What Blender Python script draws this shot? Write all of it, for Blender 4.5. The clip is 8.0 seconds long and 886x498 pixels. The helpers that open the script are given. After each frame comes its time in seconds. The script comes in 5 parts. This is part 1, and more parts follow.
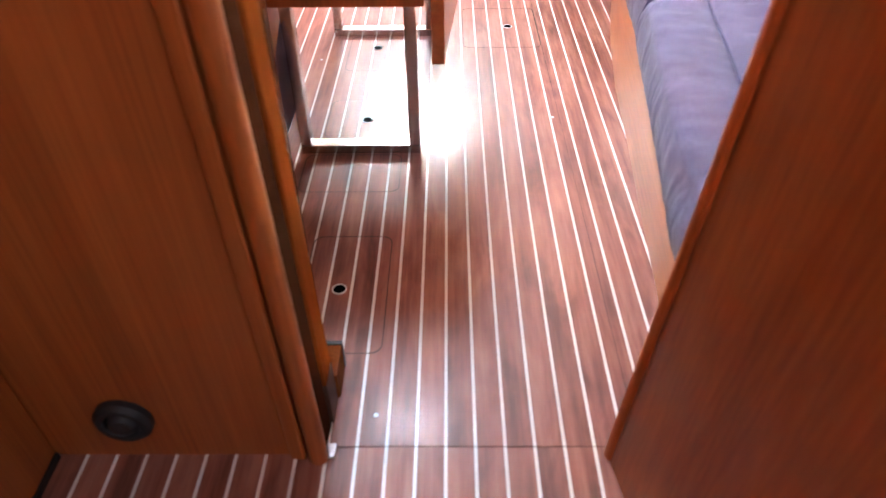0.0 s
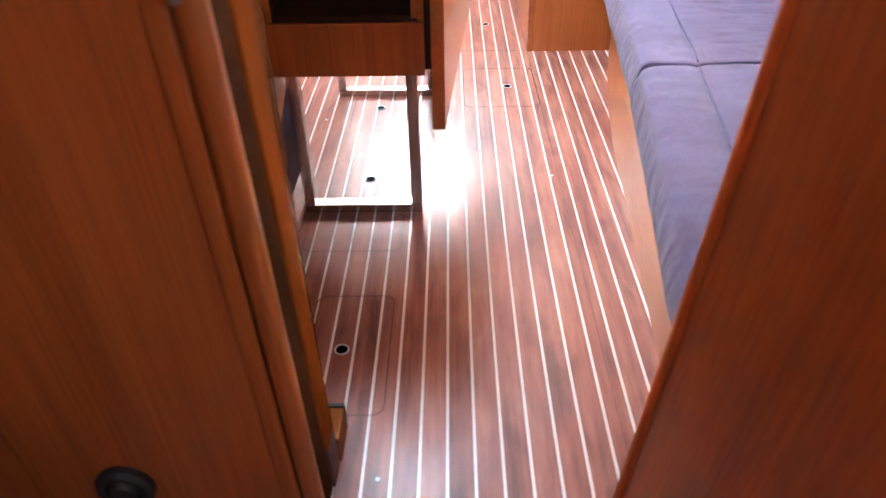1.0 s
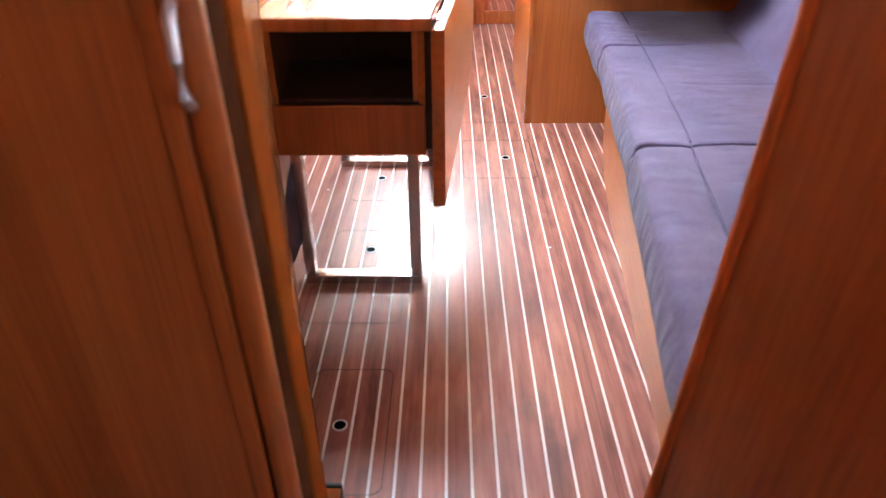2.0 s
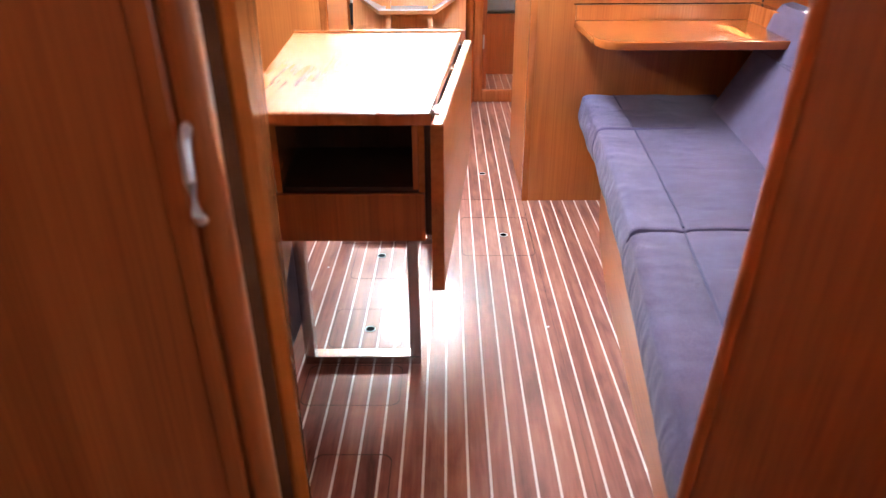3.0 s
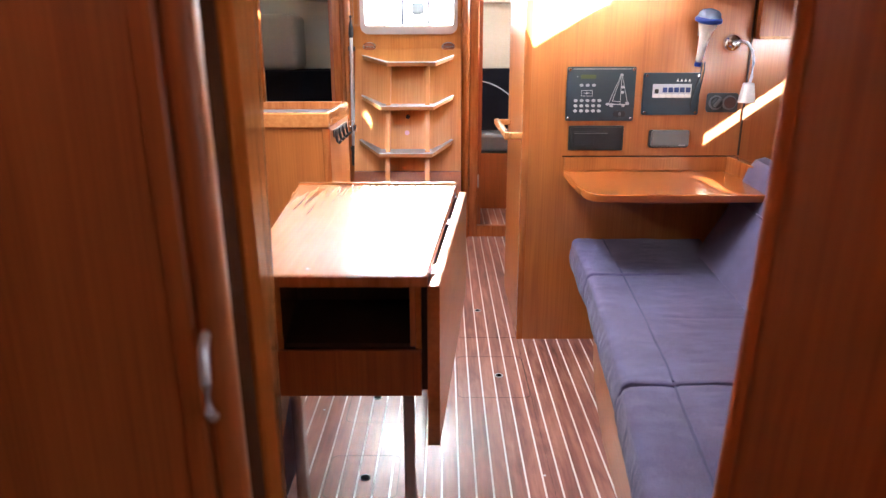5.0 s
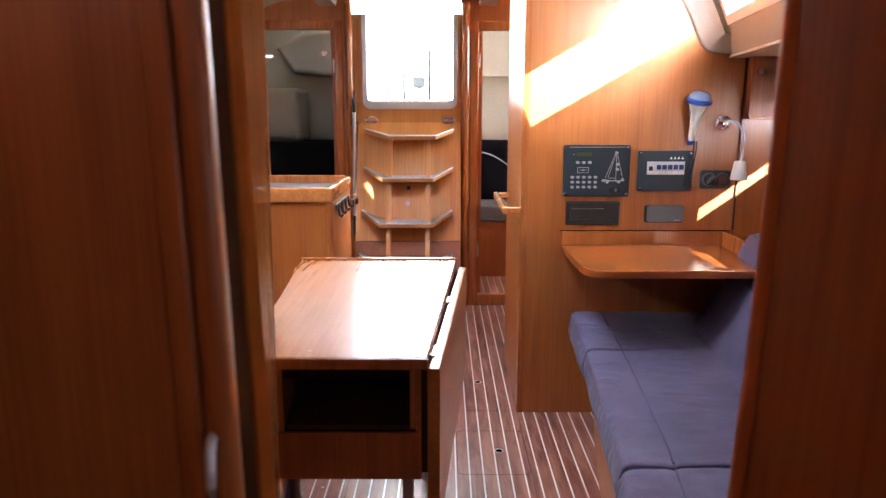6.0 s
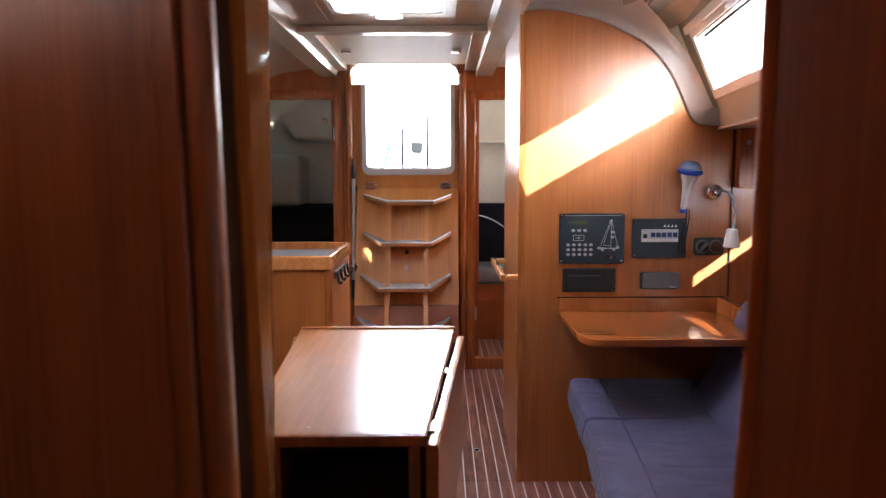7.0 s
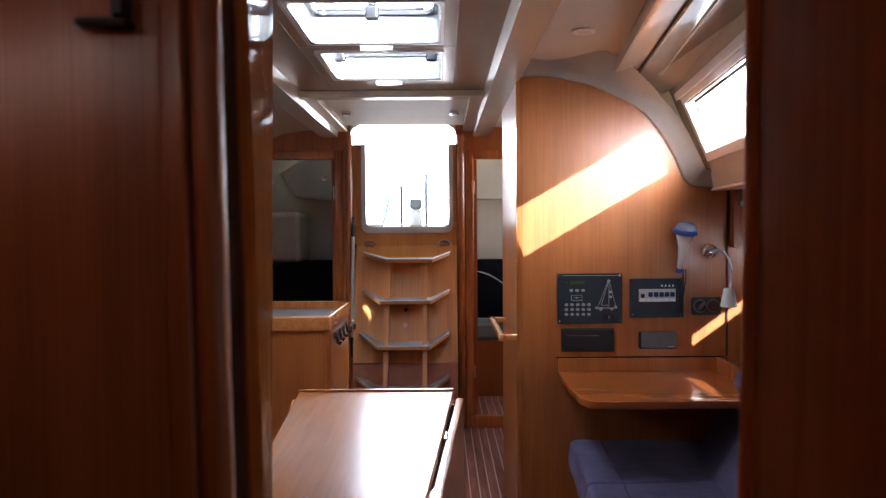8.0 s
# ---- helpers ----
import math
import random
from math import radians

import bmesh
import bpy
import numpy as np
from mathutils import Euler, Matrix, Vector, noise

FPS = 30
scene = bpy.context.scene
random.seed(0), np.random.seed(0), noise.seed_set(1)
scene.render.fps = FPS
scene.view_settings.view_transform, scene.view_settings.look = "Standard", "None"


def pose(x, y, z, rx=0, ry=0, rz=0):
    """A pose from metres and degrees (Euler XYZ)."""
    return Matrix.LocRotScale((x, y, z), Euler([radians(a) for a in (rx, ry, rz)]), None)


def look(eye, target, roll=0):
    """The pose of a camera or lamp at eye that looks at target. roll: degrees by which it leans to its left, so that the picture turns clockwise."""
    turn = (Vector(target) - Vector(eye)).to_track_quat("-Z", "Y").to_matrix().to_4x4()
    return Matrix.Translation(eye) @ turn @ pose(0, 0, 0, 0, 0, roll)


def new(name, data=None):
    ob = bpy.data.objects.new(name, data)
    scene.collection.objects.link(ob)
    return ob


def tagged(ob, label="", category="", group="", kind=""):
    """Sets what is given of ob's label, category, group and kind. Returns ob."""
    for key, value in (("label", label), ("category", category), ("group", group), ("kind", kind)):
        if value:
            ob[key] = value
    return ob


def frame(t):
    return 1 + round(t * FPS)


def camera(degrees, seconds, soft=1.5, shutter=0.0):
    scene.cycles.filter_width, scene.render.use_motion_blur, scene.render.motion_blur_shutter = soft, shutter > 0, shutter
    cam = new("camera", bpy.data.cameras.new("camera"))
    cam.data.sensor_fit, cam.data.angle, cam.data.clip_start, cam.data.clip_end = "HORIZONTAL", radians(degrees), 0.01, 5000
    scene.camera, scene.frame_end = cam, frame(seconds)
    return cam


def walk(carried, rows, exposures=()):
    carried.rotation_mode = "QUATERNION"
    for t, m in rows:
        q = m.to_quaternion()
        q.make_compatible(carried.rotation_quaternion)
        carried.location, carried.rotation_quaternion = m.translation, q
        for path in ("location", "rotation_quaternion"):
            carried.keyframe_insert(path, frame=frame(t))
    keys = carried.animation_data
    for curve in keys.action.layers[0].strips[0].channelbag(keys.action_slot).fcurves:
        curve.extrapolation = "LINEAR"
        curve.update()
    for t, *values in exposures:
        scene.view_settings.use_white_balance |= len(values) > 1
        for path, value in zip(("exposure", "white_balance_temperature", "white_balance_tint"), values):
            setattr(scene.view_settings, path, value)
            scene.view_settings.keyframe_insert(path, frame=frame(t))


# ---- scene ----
cam = camera(66.5, 8.0, soft=1.35)
PATH = [
    (0, (0.031, 0.203, 0.94), (0.011, 1.715, -0.37), -0.7),
    (0.5, (0.034, 0.202, 0.955), (0.009, 1.752, -0.308), -1.1),
    (1, (0.036, 0.205, 0.975), (0.006, 1.803, -0.228), -1.1),
    (1.5, (0.032, 0.21, 0.993), (0.005, 1.855, -0.145), -0.7),
    (3, (0.032, 0.212, 1.057), (0.014, 2.002, 0.166), -0.4),
    (3.5, (0.033, 0.205, 1.083), (0.018, 2.032, 0.271), -0.3),
    (4, (0.033, 0.2, 1.11), (0.021, 2.066, 0.388), -0.3),
    (4.5, (0.033, 0.195, 1.128), (0.025, 2.088, 0.483), -0.2),
    (6, (0.032, 0.168, 1.199), (0.027, 2.131, 0.814), 0.0),
    (6.5, (0.032, 0.158, 1.219), (0.031, 2.135, 0.918), -0.1),
    (7, (0.032, 0.146, 1.242), (0.033, 2.134, 1.025), -0.2),
    (7.5, (0.03, 0.135, 1.261), (0.034, 2.13, 1.123), -0.3),
    (8, (0.033, 0.129, 1.277), (0.038, 2.128, 1.213), -0.4),
]
cam.data.dof.use_dof = True
cam.data.dof.focus_distance = 2.6
cam.data.dof.aperture_fstop = 4.2
EXPOSURES = [(0.0, 4.66, 5740, 10), (1.5, 4.56, 5800, 10), (3.0, 4.28, 5820, 10), (4.5, 3.92, 5820, 10), (6.0, 3.02, 5720, 10), (7.0, 2.31, 5600, 10), (8.0, 1.74, 5480, 10)]
walk(cam, [(t, look(eye, target, roll)) for t, eye, target, roll in PATH], EXPOSURES)

# ---- light ----
SUN = Vector((-1.0, 2.0, -0.72))
world = bpy.data.worlds.new("sky")
scene.world = world
world.use_nodes = True
wt = world.node_tree
sky = wt.nodes.new("ShaderNodeTexSky")
sky.sky_type = "NISHITA"
sky.sun_disc = False
sky.sun_elevation = radians(17.8)
sky.sun_rotation = math.atan2(1.0, -2.0)
wt.links.new(sky.outputs[0], wt.nodes["Background"].inputs[0])
wt.nodes["Background"].inputs[1].default_value = 0.06


def lamp(name, kind, m, energy, color=(1, 1, 1), size=(0.4, 0.4), angle=0.5):
    data = bpy.data.lights.new(name, kind)
    data.energy, data.color = energy, color
    if kind == "SUN":
        data.angle = radians(angle)
    else:
        data.shape, data.size, data.size_y = "RECTANGLE", size[0], size[1]
    ob = new(name, data)
    ob.matrix_world = m
    return ob


lamp("sun", "SUN", look((0, 0, 6), Vector((0, 0, 6)) + SUN), 5.0, (1.0, 0.91, 0.78))
# daylight that comes down through the deck hatches and in at the companionway
lamp("hatch_daylight", "AREA", look((-0.18, 2.21, 2.06), (-0.18, 2.21, 0)), 1.35, (0.95, 0.97, 1.0), (0.40, 0.40))
lamp("hatch_daylight", "AREA", look((-0.18, 2.74, 2.06), (-0.18, 2.74, 0)), 1.35, (0.95, 0.97, 1.0), (0.40, 0.40))
lamp("companionway_daylight", "AREA", look((-0.18, 4.46, 1.66), (-0.18, 4.05, 0.95)), 0.45, (1.0, 0.98, 0.94), (0.50, 0.30))
# Added fill for the bulkhead panels; no hatch is known above the fore cabin.
lamp("cabin_fill_overhead", "AREA", look((0.0, -0.70, 1.93), (0.0, -0.70, 0)), 0.175, (1.0, 0.96, 0.92), (0.45, 0.40))
# Added fill that brightens the port bulkhead panel from an unseen opening.
lamp("cabin_fill_starboard", "AREA", look((0.685, 0.0, 1.05), (-0.35, 0.79, 0.80)), 0.115, (1.0, 0.96, 0.92), (0.34, 0.18))
# Added fill at an unseen port window, assumed to mirror the starboard one.
lamp("port_window_fill", "AREA", look((-1.36, 1.95, 1.63), (0.2, 1.95, 0.55)), 0.9, (1.0, 0.98, 0.95), (1.3, 0.18))


lamp("window_daylight", "AREA", look((1.00, 2.10, 1.675), (0.10, 1.55, 0.95)), 0.18, (0.97, 0.98, 1.0), (0.90, 0.15))


# ---- materials ----
def nodes_of(name):
    mat = bpy.data.materials.new(name)
    mat.use_nodes = True
    nt = mat.node_tree
    return mat, nt, nt.nodes["Principled BSDF"]


def node(nt, kind, **values):
    n = nt.nodes.new(kind)
    for key, value in values.items():
        n.inputs[key.replace("_", " ")].default_value = value
    return n


def ramp(nt, source, stops):
    r = nt.nodes.new("ShaderNodeValToRGB")
    while len(r.color_ramp.elements) < len(stops):
        r.color_ramp.elements.new(0.5)
    for e, (at, c) in zip(r.color_ramp.elements, stops):
        e.position, e.color = at, (*c, 1)
    nt.links.new(source, r.inputs[0])
    return r.outputs[0]


def wood(name, dark, mid, light, scale=(110, 110, 1.7), rough=0.28, coat=0.3, bump=0.02, pieces=0.0, figure=5.0, wave=0.0, swirl=0.0, coat_rough=0.12):
    """Veneer: fine pores along one axis, broad figure, slight wear in the lacquer."""
    mat, nt, b = nodes_of(name)
    tc = nt.nodes.new("ShaderNodeTexCoord")
    mp = nt.nodes.new("ShaderNodeMapping")
    mp.inputs["Scale"].default_value = scale
    src = tc.outputs["Object"]
    if pieces:
        info = nt.nodes.new("ShaderNodeObjectInfo")
        add = nt.nodes.new("ShaderNodeVectorMath")
        add.operation = "ADD"
        mul = nt.nodes.new("ShaderNodeMath")
        mul.operation = "MULTIPLY"
        mul.inputs[1].default_value = 37.0
        nt.links.new(info.outputs["Random"], mul.inputs[0])
        nt.links.new(src, add.inputs[0])
        nt.links.new(mul.outputs[0], add.inputs[1])
        src = add.outputs[0]
    nt.links.new(src, mp.inputs[0])
    fine = node(nt, "ShaderNodeTexNoise", Scale=1.6, Detail=6.0, Roughness=0.62)
    nt.links.new(mp.outputs[0], fine.inputs["Vector"])
    mp2 = nt.nodes.new("ShaderNodeMapping")
    mp2.inputs["Scale"].default_value = tuple(v ** 0.62 for v in scale)
    nt.links.new(src, mp2.inputs[0])
    broad = node(nt, "ShaderNodeTexNoise", Scale=figure * 0.16, Detail=3.0, Distortion=0.6)
    nt.links.new(mp2.outputs[0], broad.inputs["Vector"])
    mix = nt.nodes.new("ShaderNodeMath")
    mix.operation = "MULTIPLY_ADD"
    mix.inputs[1].default_value = 0.55
    nt.links.new(fine.outputs[0], mix.inputs[0])
    half = nt.nodes.new("ShaderNodeMath")
    half.operation = "MULTIPLY"
    half.inputs[1].default_value = 0.45
    nt.links.new(broad.outputs[0], half.inputs[0])
    nt.links.new(half.outputs[0], mix.inputs[2])
    value = mix.outputs[0]
    if pieces:
        shift = nt.nodes.new("ShaderNodeMath")
        shift.operation = "MULTIPLY_ADD"
        shift.inputs[1].default_value = pieces
        nt.links.new(info.outputs["Random"], shift.inputs[0])
        less = nt.nodes.new("ShaderNodeMath")
        less.operation = "SUBTRACT"
        less.inputs[1].default_value = pieces / 2
        nt.links.new(value, less.inputs[0])
        nt.links.new(less.outputs[0], shift.inputs[2])
        value = shift.outputs[0]
    if swirl:
        geo = nt.nodes.new("ShaderNodeNewGeometry")
        mp3 = nt.nodes.new("ShaderNodeMapping")
        mp3.inputs["Scale"].default_value = (9.0, 2.2, 9.0)
        nt.links.new(geo.outputs["Position"], mp3.inputs[0])
        big = node(nt, "ShaderNodeTexNoise", Scale=1.3, Detail=5.0, Distortion=2.6, Roughness=0.55)
        nt.links.new(mp3.outputs[0], big.inputs["Vector"])
        sw = nt.nodes.new("ShaderNodeMath")
        sw.operation = "MULTIPLY_ADD"
        sw.inputs[1].default_value = swirl
        nt.links.new(big.outputs[0], sw.inputs[0])
        lower = nt.nodes.new("ShaderNodeMath")
        lower.operation = "SUBTRACT"
        lower.inputs[1].default_value = swirl / 2
        nt.links.new(value, lower.inputs[0])
        nt.links.new(lower.outputs[0], sw.inputs[2])
        value = sw.outputs[0]
    nt.links.new(ramp(nt, value, [(0.34, dark), (0.5, mid), (0.66, light)]), b.inputs["Base Color"])
    smear = node(nt, "ShaderNodeTexNoise", Scale=7.0, Detail=4.0)
    nt.links.new(tc.outputs["Object"], smear.inputs["Vector"])
    rr = nt.nodes.new("ShaderNodeMapRange")
    rr.inputs[3].default_value, rr.inputs[4].default_value = rough * 0.92, rough * 1.1
    nt.links.new(smear.outputs[0], rr.inputs[0])
    nt.links.new(rr.outputs[0], b.inputs["Roughness"])
    b.inputs["Coat Weight"].default_value = coat
    b.inputs["Coat Roughness"].default_value = coat_rough
    bp = node(nt, "ShaderNodeBump", Strength=bump, Distance=0.01)
    nt.links.new(fine.outputs[0], bp.inputs["Height"])
    nt.links.new(bp.outputs[0], b.inputs["Normal"])
    if wave:
        swell = node(nt, "ShaderNodeTexNoise", Scale=9.0, Detail=1.0)
        nt.links.new(tc.outputs["Object"], swell.inputs["Vector"])
        wb = node(nt, "ShaderNodeBump", Strength=wave, Distance=0.05)
        nt.links.new(swell.outputs[0], wb.inputs["Height"])
        nt.links.new(wb.outputs[0], b.inputs["Coat Normal"])
        nt.links.new(wb.outputs[0], b.inputs["Normal"])
    return mat


def plain(name, color, rough=0.4, metal=0.0, coat=0.0, grain=60.0, spread=0.08, bump=0.02, broad=3.0):
    """Paint, plastic or metal with faint stains at two scales."""
    mat, nt, b = nodes_of(name)
    tc = nt.nodes.new("ShaderNodeTexCoord")
    a = node(nt, "ShaderNodeTexNoise", Scale=grain, Detail=5.0)
    c = node(nt, "ShaderNodeTexNoise", Scale=broad, Detail=3.0)
    for n in (a, c):
        nt.links.new(tc.outputs["Object"], n.inputs["Vector"])
    m = nt.nodes.new("ShaderNodeMath")
    m.operation = "MULTIPLY_ADD"
    m.inputs[1].default_value = 0.4
    h = nt.nodes.new("ShaderNodeMath")
    h.operation = "MULTIPLY"
    h.inputs[1].default_value = 0.6
    nt.links.new(a.outputs[0], m.inputs[0])
    nt.links.new(c.outputs[0], h.inputs[0])
    nt.links.new(h.outputs[0], m.inputs[2])
    lo = tuple(v * (1 - spread) for v in color)
    hi = tuple(min(1.0, v * (1 + spread)) for v in color)
    nt.links.new(ramp(nt, m.outputs[0], [(0.3, lo), (0.7, hi)]), b.inputs["Base Color"])
    rr = nt.nodes.new("ShaderNodeMapRange")
    rr.inputs[3].default_value, rr.inputs[4].default_value = rough * 0.8, min(1.0, rough * 1.25)
    nt.links.new(c.outputs[0], rr.inputs[0])
    nt.links.new(rr.outputs[0], b.inputs["Roughness"])
    b.inputs["Metallic"].default_value = metal
    b.inputs["Coat Weight"].default_value = coat
    bp = node(nt, "ShaderNodeBump", Strength=bump, Distance=0.01)
    nt.links.new(a.outputs[0], bp.inputs["Height"])
    nt.links.new(bp.outputs[0], b.inputs["Normal"])
    return mat


def fabric(name, dark, light):
    """Woven upholstery: a fine rib with slubs, a worn broad mottle, soft sheen."""
    mat, nt, b = nodes_of(name)
    tc = nt.nodes.new("ShaderNodeTexCoord")
    rib = node(nt, "ShaderNodeTexWave", Scale=130.0, Distortion=2.2, Detail=2.0)
    rib.bands_direction = "DIAGONAL"
    slub = node(nt, "ShaderNodeTexNoise", Scale=240.0, Detail=3.0)
    mottle = node(nt, "ShaderNodeTexNoise", Scale=9.0, Detail=5.0)
    for n in (rib, slub, mottle):
        nt.links.new(tc.outputs["Object"], n.inputs["Vector"])
    m = nt.nodes.new("ShaderNodeMath")
    m.operation = "MULTIPLY_ADD"
    m.inputs[1].default_value = 0.3
    k = nt.nodes.new("ShaderNodeMath")
    k.operation = "MULTIPLY_ADD"
    k.inputs[1].default_value = 0.35
    q = nt.nodes.new("ShaderNodeMath")
    q.operation = "MULTIPLY"
    q.inputs[1].default_value = 0.35
    nt.links.new(mottle.outputs[0], q.inputs[0])
    nt.links.new(slub.outputs[0], k.inputs[0])
    nt.links.new(q.outputs[0], k.inputs[2])
    nt.links.new(rib.outputs[0], m.inputs[0])
    nt.links.new(k.outputs[0], m.inputs[2])
    nt.links.new(ramp(nt, m.outputs[0], [(0.33, dark), (0.67, light)]), b.inputs["Base Color"])
    b.inputs["Roughness"].default_value = 0.9
    b.inputs["Sheen Weight"].default_value = 0.15
    b.inputs["Sheen Roughness"].default_value = 0.4
    bp = node(nt, "ShaderNodeBump", Strength=0.45, Distance=0.002)
    nt.links.new(m.outputs[0], bp.inputs["Height"])
    bp2 = node(nt, "ShaderNodeBump", Strength=0.12, Distance=0.02)
    nt.links.new(mottle.outputs[0], bp2.inputs["Height"])
    nt.links.new(bp.outputs[0], bp2.inputs["Normal"])
    nt.links.new(bp2.outputs[0], b.inputs["Normal"])
    return mat


def glass(name, tint=(0.95, 0.97, 1.0), rough=0.0):
    mat, nt, b = nodes_of(name)
    b.inputs["Base Color"].default_value = (*tint, 1)
    b.inputs["Transmission Weight"].default_value = 1.0
    b.inputs["Roughness"].default_value = rough
    b.inputs["IOR"].default_value = 1.3
    return mat


def glow(name, color, strength):
    mat, nt, b = nodes_of(name)
    b.inputs["Base Color"].default_value = (*color, 1)
    b.inputs["Emission Color"].default_value = (*color, 1)
    b.inputs["Emission Strength"].default_value = strength
    return mat


CHERRY = [(0.32, 0.094, 0.017), (0.412, 0.132, 0.026), (0.48, 0.165, 0.036)]
VENEER = wood("cherry_veneer_upright", *CHERRY, rough=0.36, coat=0.15)
VENEER_Y = wood("cherry_veneer_lengthwise", *CHERRY, scale=(60, 2.2, 60), rough=0.22, coat=0.5)
VENEER_X = wood("cherry_veneer_crosswise", *CHERRY, scale=(2.2, 60, 60), rough=0.24, coat=0.4)
DOORWOOD = wood("lacquered_door_veneer", (0.225, 0.053, 0.0095), (0.325, 0.086, 0.0155), (0.41, 0.116, 0.022), rough=0.44, coat=0.12, coat_rough=0.2)
# Darker than the other cherry: the door's dim face is painted in.
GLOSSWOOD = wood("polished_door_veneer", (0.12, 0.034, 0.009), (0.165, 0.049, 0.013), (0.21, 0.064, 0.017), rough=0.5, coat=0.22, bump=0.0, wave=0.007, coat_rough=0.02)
TRIMWOOD = wood("solid_cherry_trim", (0.26, 0.075, 0.018), (0.40, 0.13, 0.033), (0.52, 0.19, 0.055), scale=(40, 40, 3), rough=0.22, coat=0.5)
# Cherry darkened so the hinge post's shade sits in its base colour.
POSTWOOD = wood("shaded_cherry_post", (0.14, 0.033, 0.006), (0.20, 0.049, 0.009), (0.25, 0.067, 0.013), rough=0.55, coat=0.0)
# Lighter than the door veneer: saloon light on the edge is painted in.
JAMBWOOD = wood("lit_cherry_edge", (0.34, 0.080, 0.015), (0.45, 0.115, 0.023), (0.52, 0.145, 0.031), rough=0.6, coat=0.0)
TABLEWOOD = wood("table_top_veneer", (0.27, 0.088, 0.022), (0.34, 0.118, 0.031), (0.40, 0.143, 0.041), scale=(60, 2.6, 60), rough=0.26, coat=0.35, bump=0.0, figure=4.0, coat_rough=0.22)
LEAFWOOD = wood("polished_leaf_veneer", *CHERRY, scale=(60, 2.2, 60), rough=0.3, coat=0.5, bump=0.0, wave=0.004, coat_rough=0.04)
HANDWOOD = wood("pale_cherry_handrail", (0.42, 0.145, 0.036), (0.54, 0.21, 0.058), (0.63, 0.27, 0.085), scale=(40, 5, 40), rough=0.26, coat=0.4)
CHARTTOP = wood("chart_table_veneer", (0.38, 0.098, 0.018), (0.43, 0.12, 0.024), (0.475, 0.14, 0.029), scale=(2.2, 60, 60), rough=0.2, coat=0.5, bump=0.006)
PALEWOOD = wood("pale_step_wood", (0.45, 0.20, 0.07), (0.56, 0.27, 0.10), (0.62, 0.33, 0.14), scale=(3, 40, 40), rough=0.3)
# Cherry lightened to put companionway daylight into the colour.
LADDER = wood("daylit_cherry_veneer", (0.47, 0.170, 0.030), (0.59, 0.240, 0.046), (0.68, 0.305, 0.072), scale=(110, 3, 1.7), rough=0.45, coat=0.05)
PLANK = wood("mahogany_sole_veneer", (0.115, 0.035, 0.023), (0.250, 0.086, 0.055), (0.370, 0.155, 0.101), scale=(34, 2.0, 34), rough=0.40, coat=0.1, bump=0.006, pieces=0.07, figure=6.0, swirl=0.38)
HOLLY = plain("holly_inlay", (0.80, 0.76, 0.72), 0.25, grain=90, spread=0.05, bump=0.004)
GROOVE = plain("dark_groove", (0.022, 0.011, 0.008), 0.8)
# Shade of the rebate, painted as a dark brown.
REBATE_SHADE = plain("brown_rebate_shade", (0.045, 0.016, 0.008), 0.75, spread=0.2)
# Cherry darkened to paint shade inside the table box; dark joints share it.
INSIDE = wood("dark_joint_and_shade_wood", (0.032, 0.011, 0.004), (0.050, 0.017, 0.006), (0.070, 0.025, 0.009), rough=0.5, coat=0.0)
CREAM = plain("cream_gelcoat", (0.60, 0.52, 0.41), 0.22, coat=0.4, grain=25, spread=0.04, bump=0.006)
LINER = plain("fabric_headliner", (0.66, 0.60, 0.51), 0.6, grain=180, spread=0.06, bump=0.06)
# Hull lining lightened so the aft cabin's light is in its colour.
PALELINER = plain("lightened_vinyl_lining", (0.62, 0.62, 0.55), 0.5, grain=120, spread=0.06)
GREYLINER = plain("vinyl_hull_lining", (0.42, 0.42, 0.38), 0.6, grain=120, spread=0.08)
WHITE = plain("white_plastic", (0.80, 0.79, 0.77), 0.3, grain=40, spread=0.03)
STEEL = plain("brushed_steel", (0.55, 0.53, 0.50), 0.24, metal=1.0, grain=90, spread=0.08, bump=0.008)
CHROME = plain("chrome", (0.75, 0.75, 0.76), 0.09, metal=1.0, spread=0.03, bump=0.0)
DARKCHROME = plain("dark_chrome", (0.10, 0.10, 0.11), 0.22, metal=0.7, spread=0.05)
ALU = plain("anodised_aluminium", (0.62, 0.63, 0.65), 0.38, metal=0.6, spread=0.05)
BLACK = plain("black_rubber", (0.014, 0.014, 0.015), 0.5, spread=0.3)
# Glossless black that paints the shade of the finger-pull holes.
HOLE_SHADE = plain("hole_shade_black", (0.002, 0.002, 0.002), 1.0)
GROOVE.node_tree.nodes["Principled BSDF"].inputs["Specular IOR Level"].default_value = 0.0
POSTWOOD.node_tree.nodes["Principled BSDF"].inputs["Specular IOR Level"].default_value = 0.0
JAMBWOOD.node_tree.nodes["Principled BSDF"].inputs["Specular IOR Level"].default_value = 0.2
TABLEWOOD.node_tree.nodes["Principled BSDF"].inputs["Specular IOR Level"].default_value = 0.3
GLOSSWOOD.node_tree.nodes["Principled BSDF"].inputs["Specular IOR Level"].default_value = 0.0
REBATE_SHADE.node_tree.nodes["Principled BSDF"].inputs["Specular IOR Level"].default_value = 0.0
HOLE_SHADE.node_tree.nodes["Principled BSDF"].inputs["Specular IOR Level"].default_value = 0.0
PLANK.node_tree.nodes["Principled BSDF"].inputs["Specular IOR Level"].default_value = 0.4
NAVY = plain("slate_panel_face", (0.018, 0.030, 0.042), 0.42, spread=0.1, grain=150, bump=0.01)
SILVER = plain("silver_button", (0.50, 0.50, 0.53), 0.3, metal=0.5, spread=0.05)
MODULE = plain("pale_breaker_module", (0.55, 0.56, 0.60), 0.4)
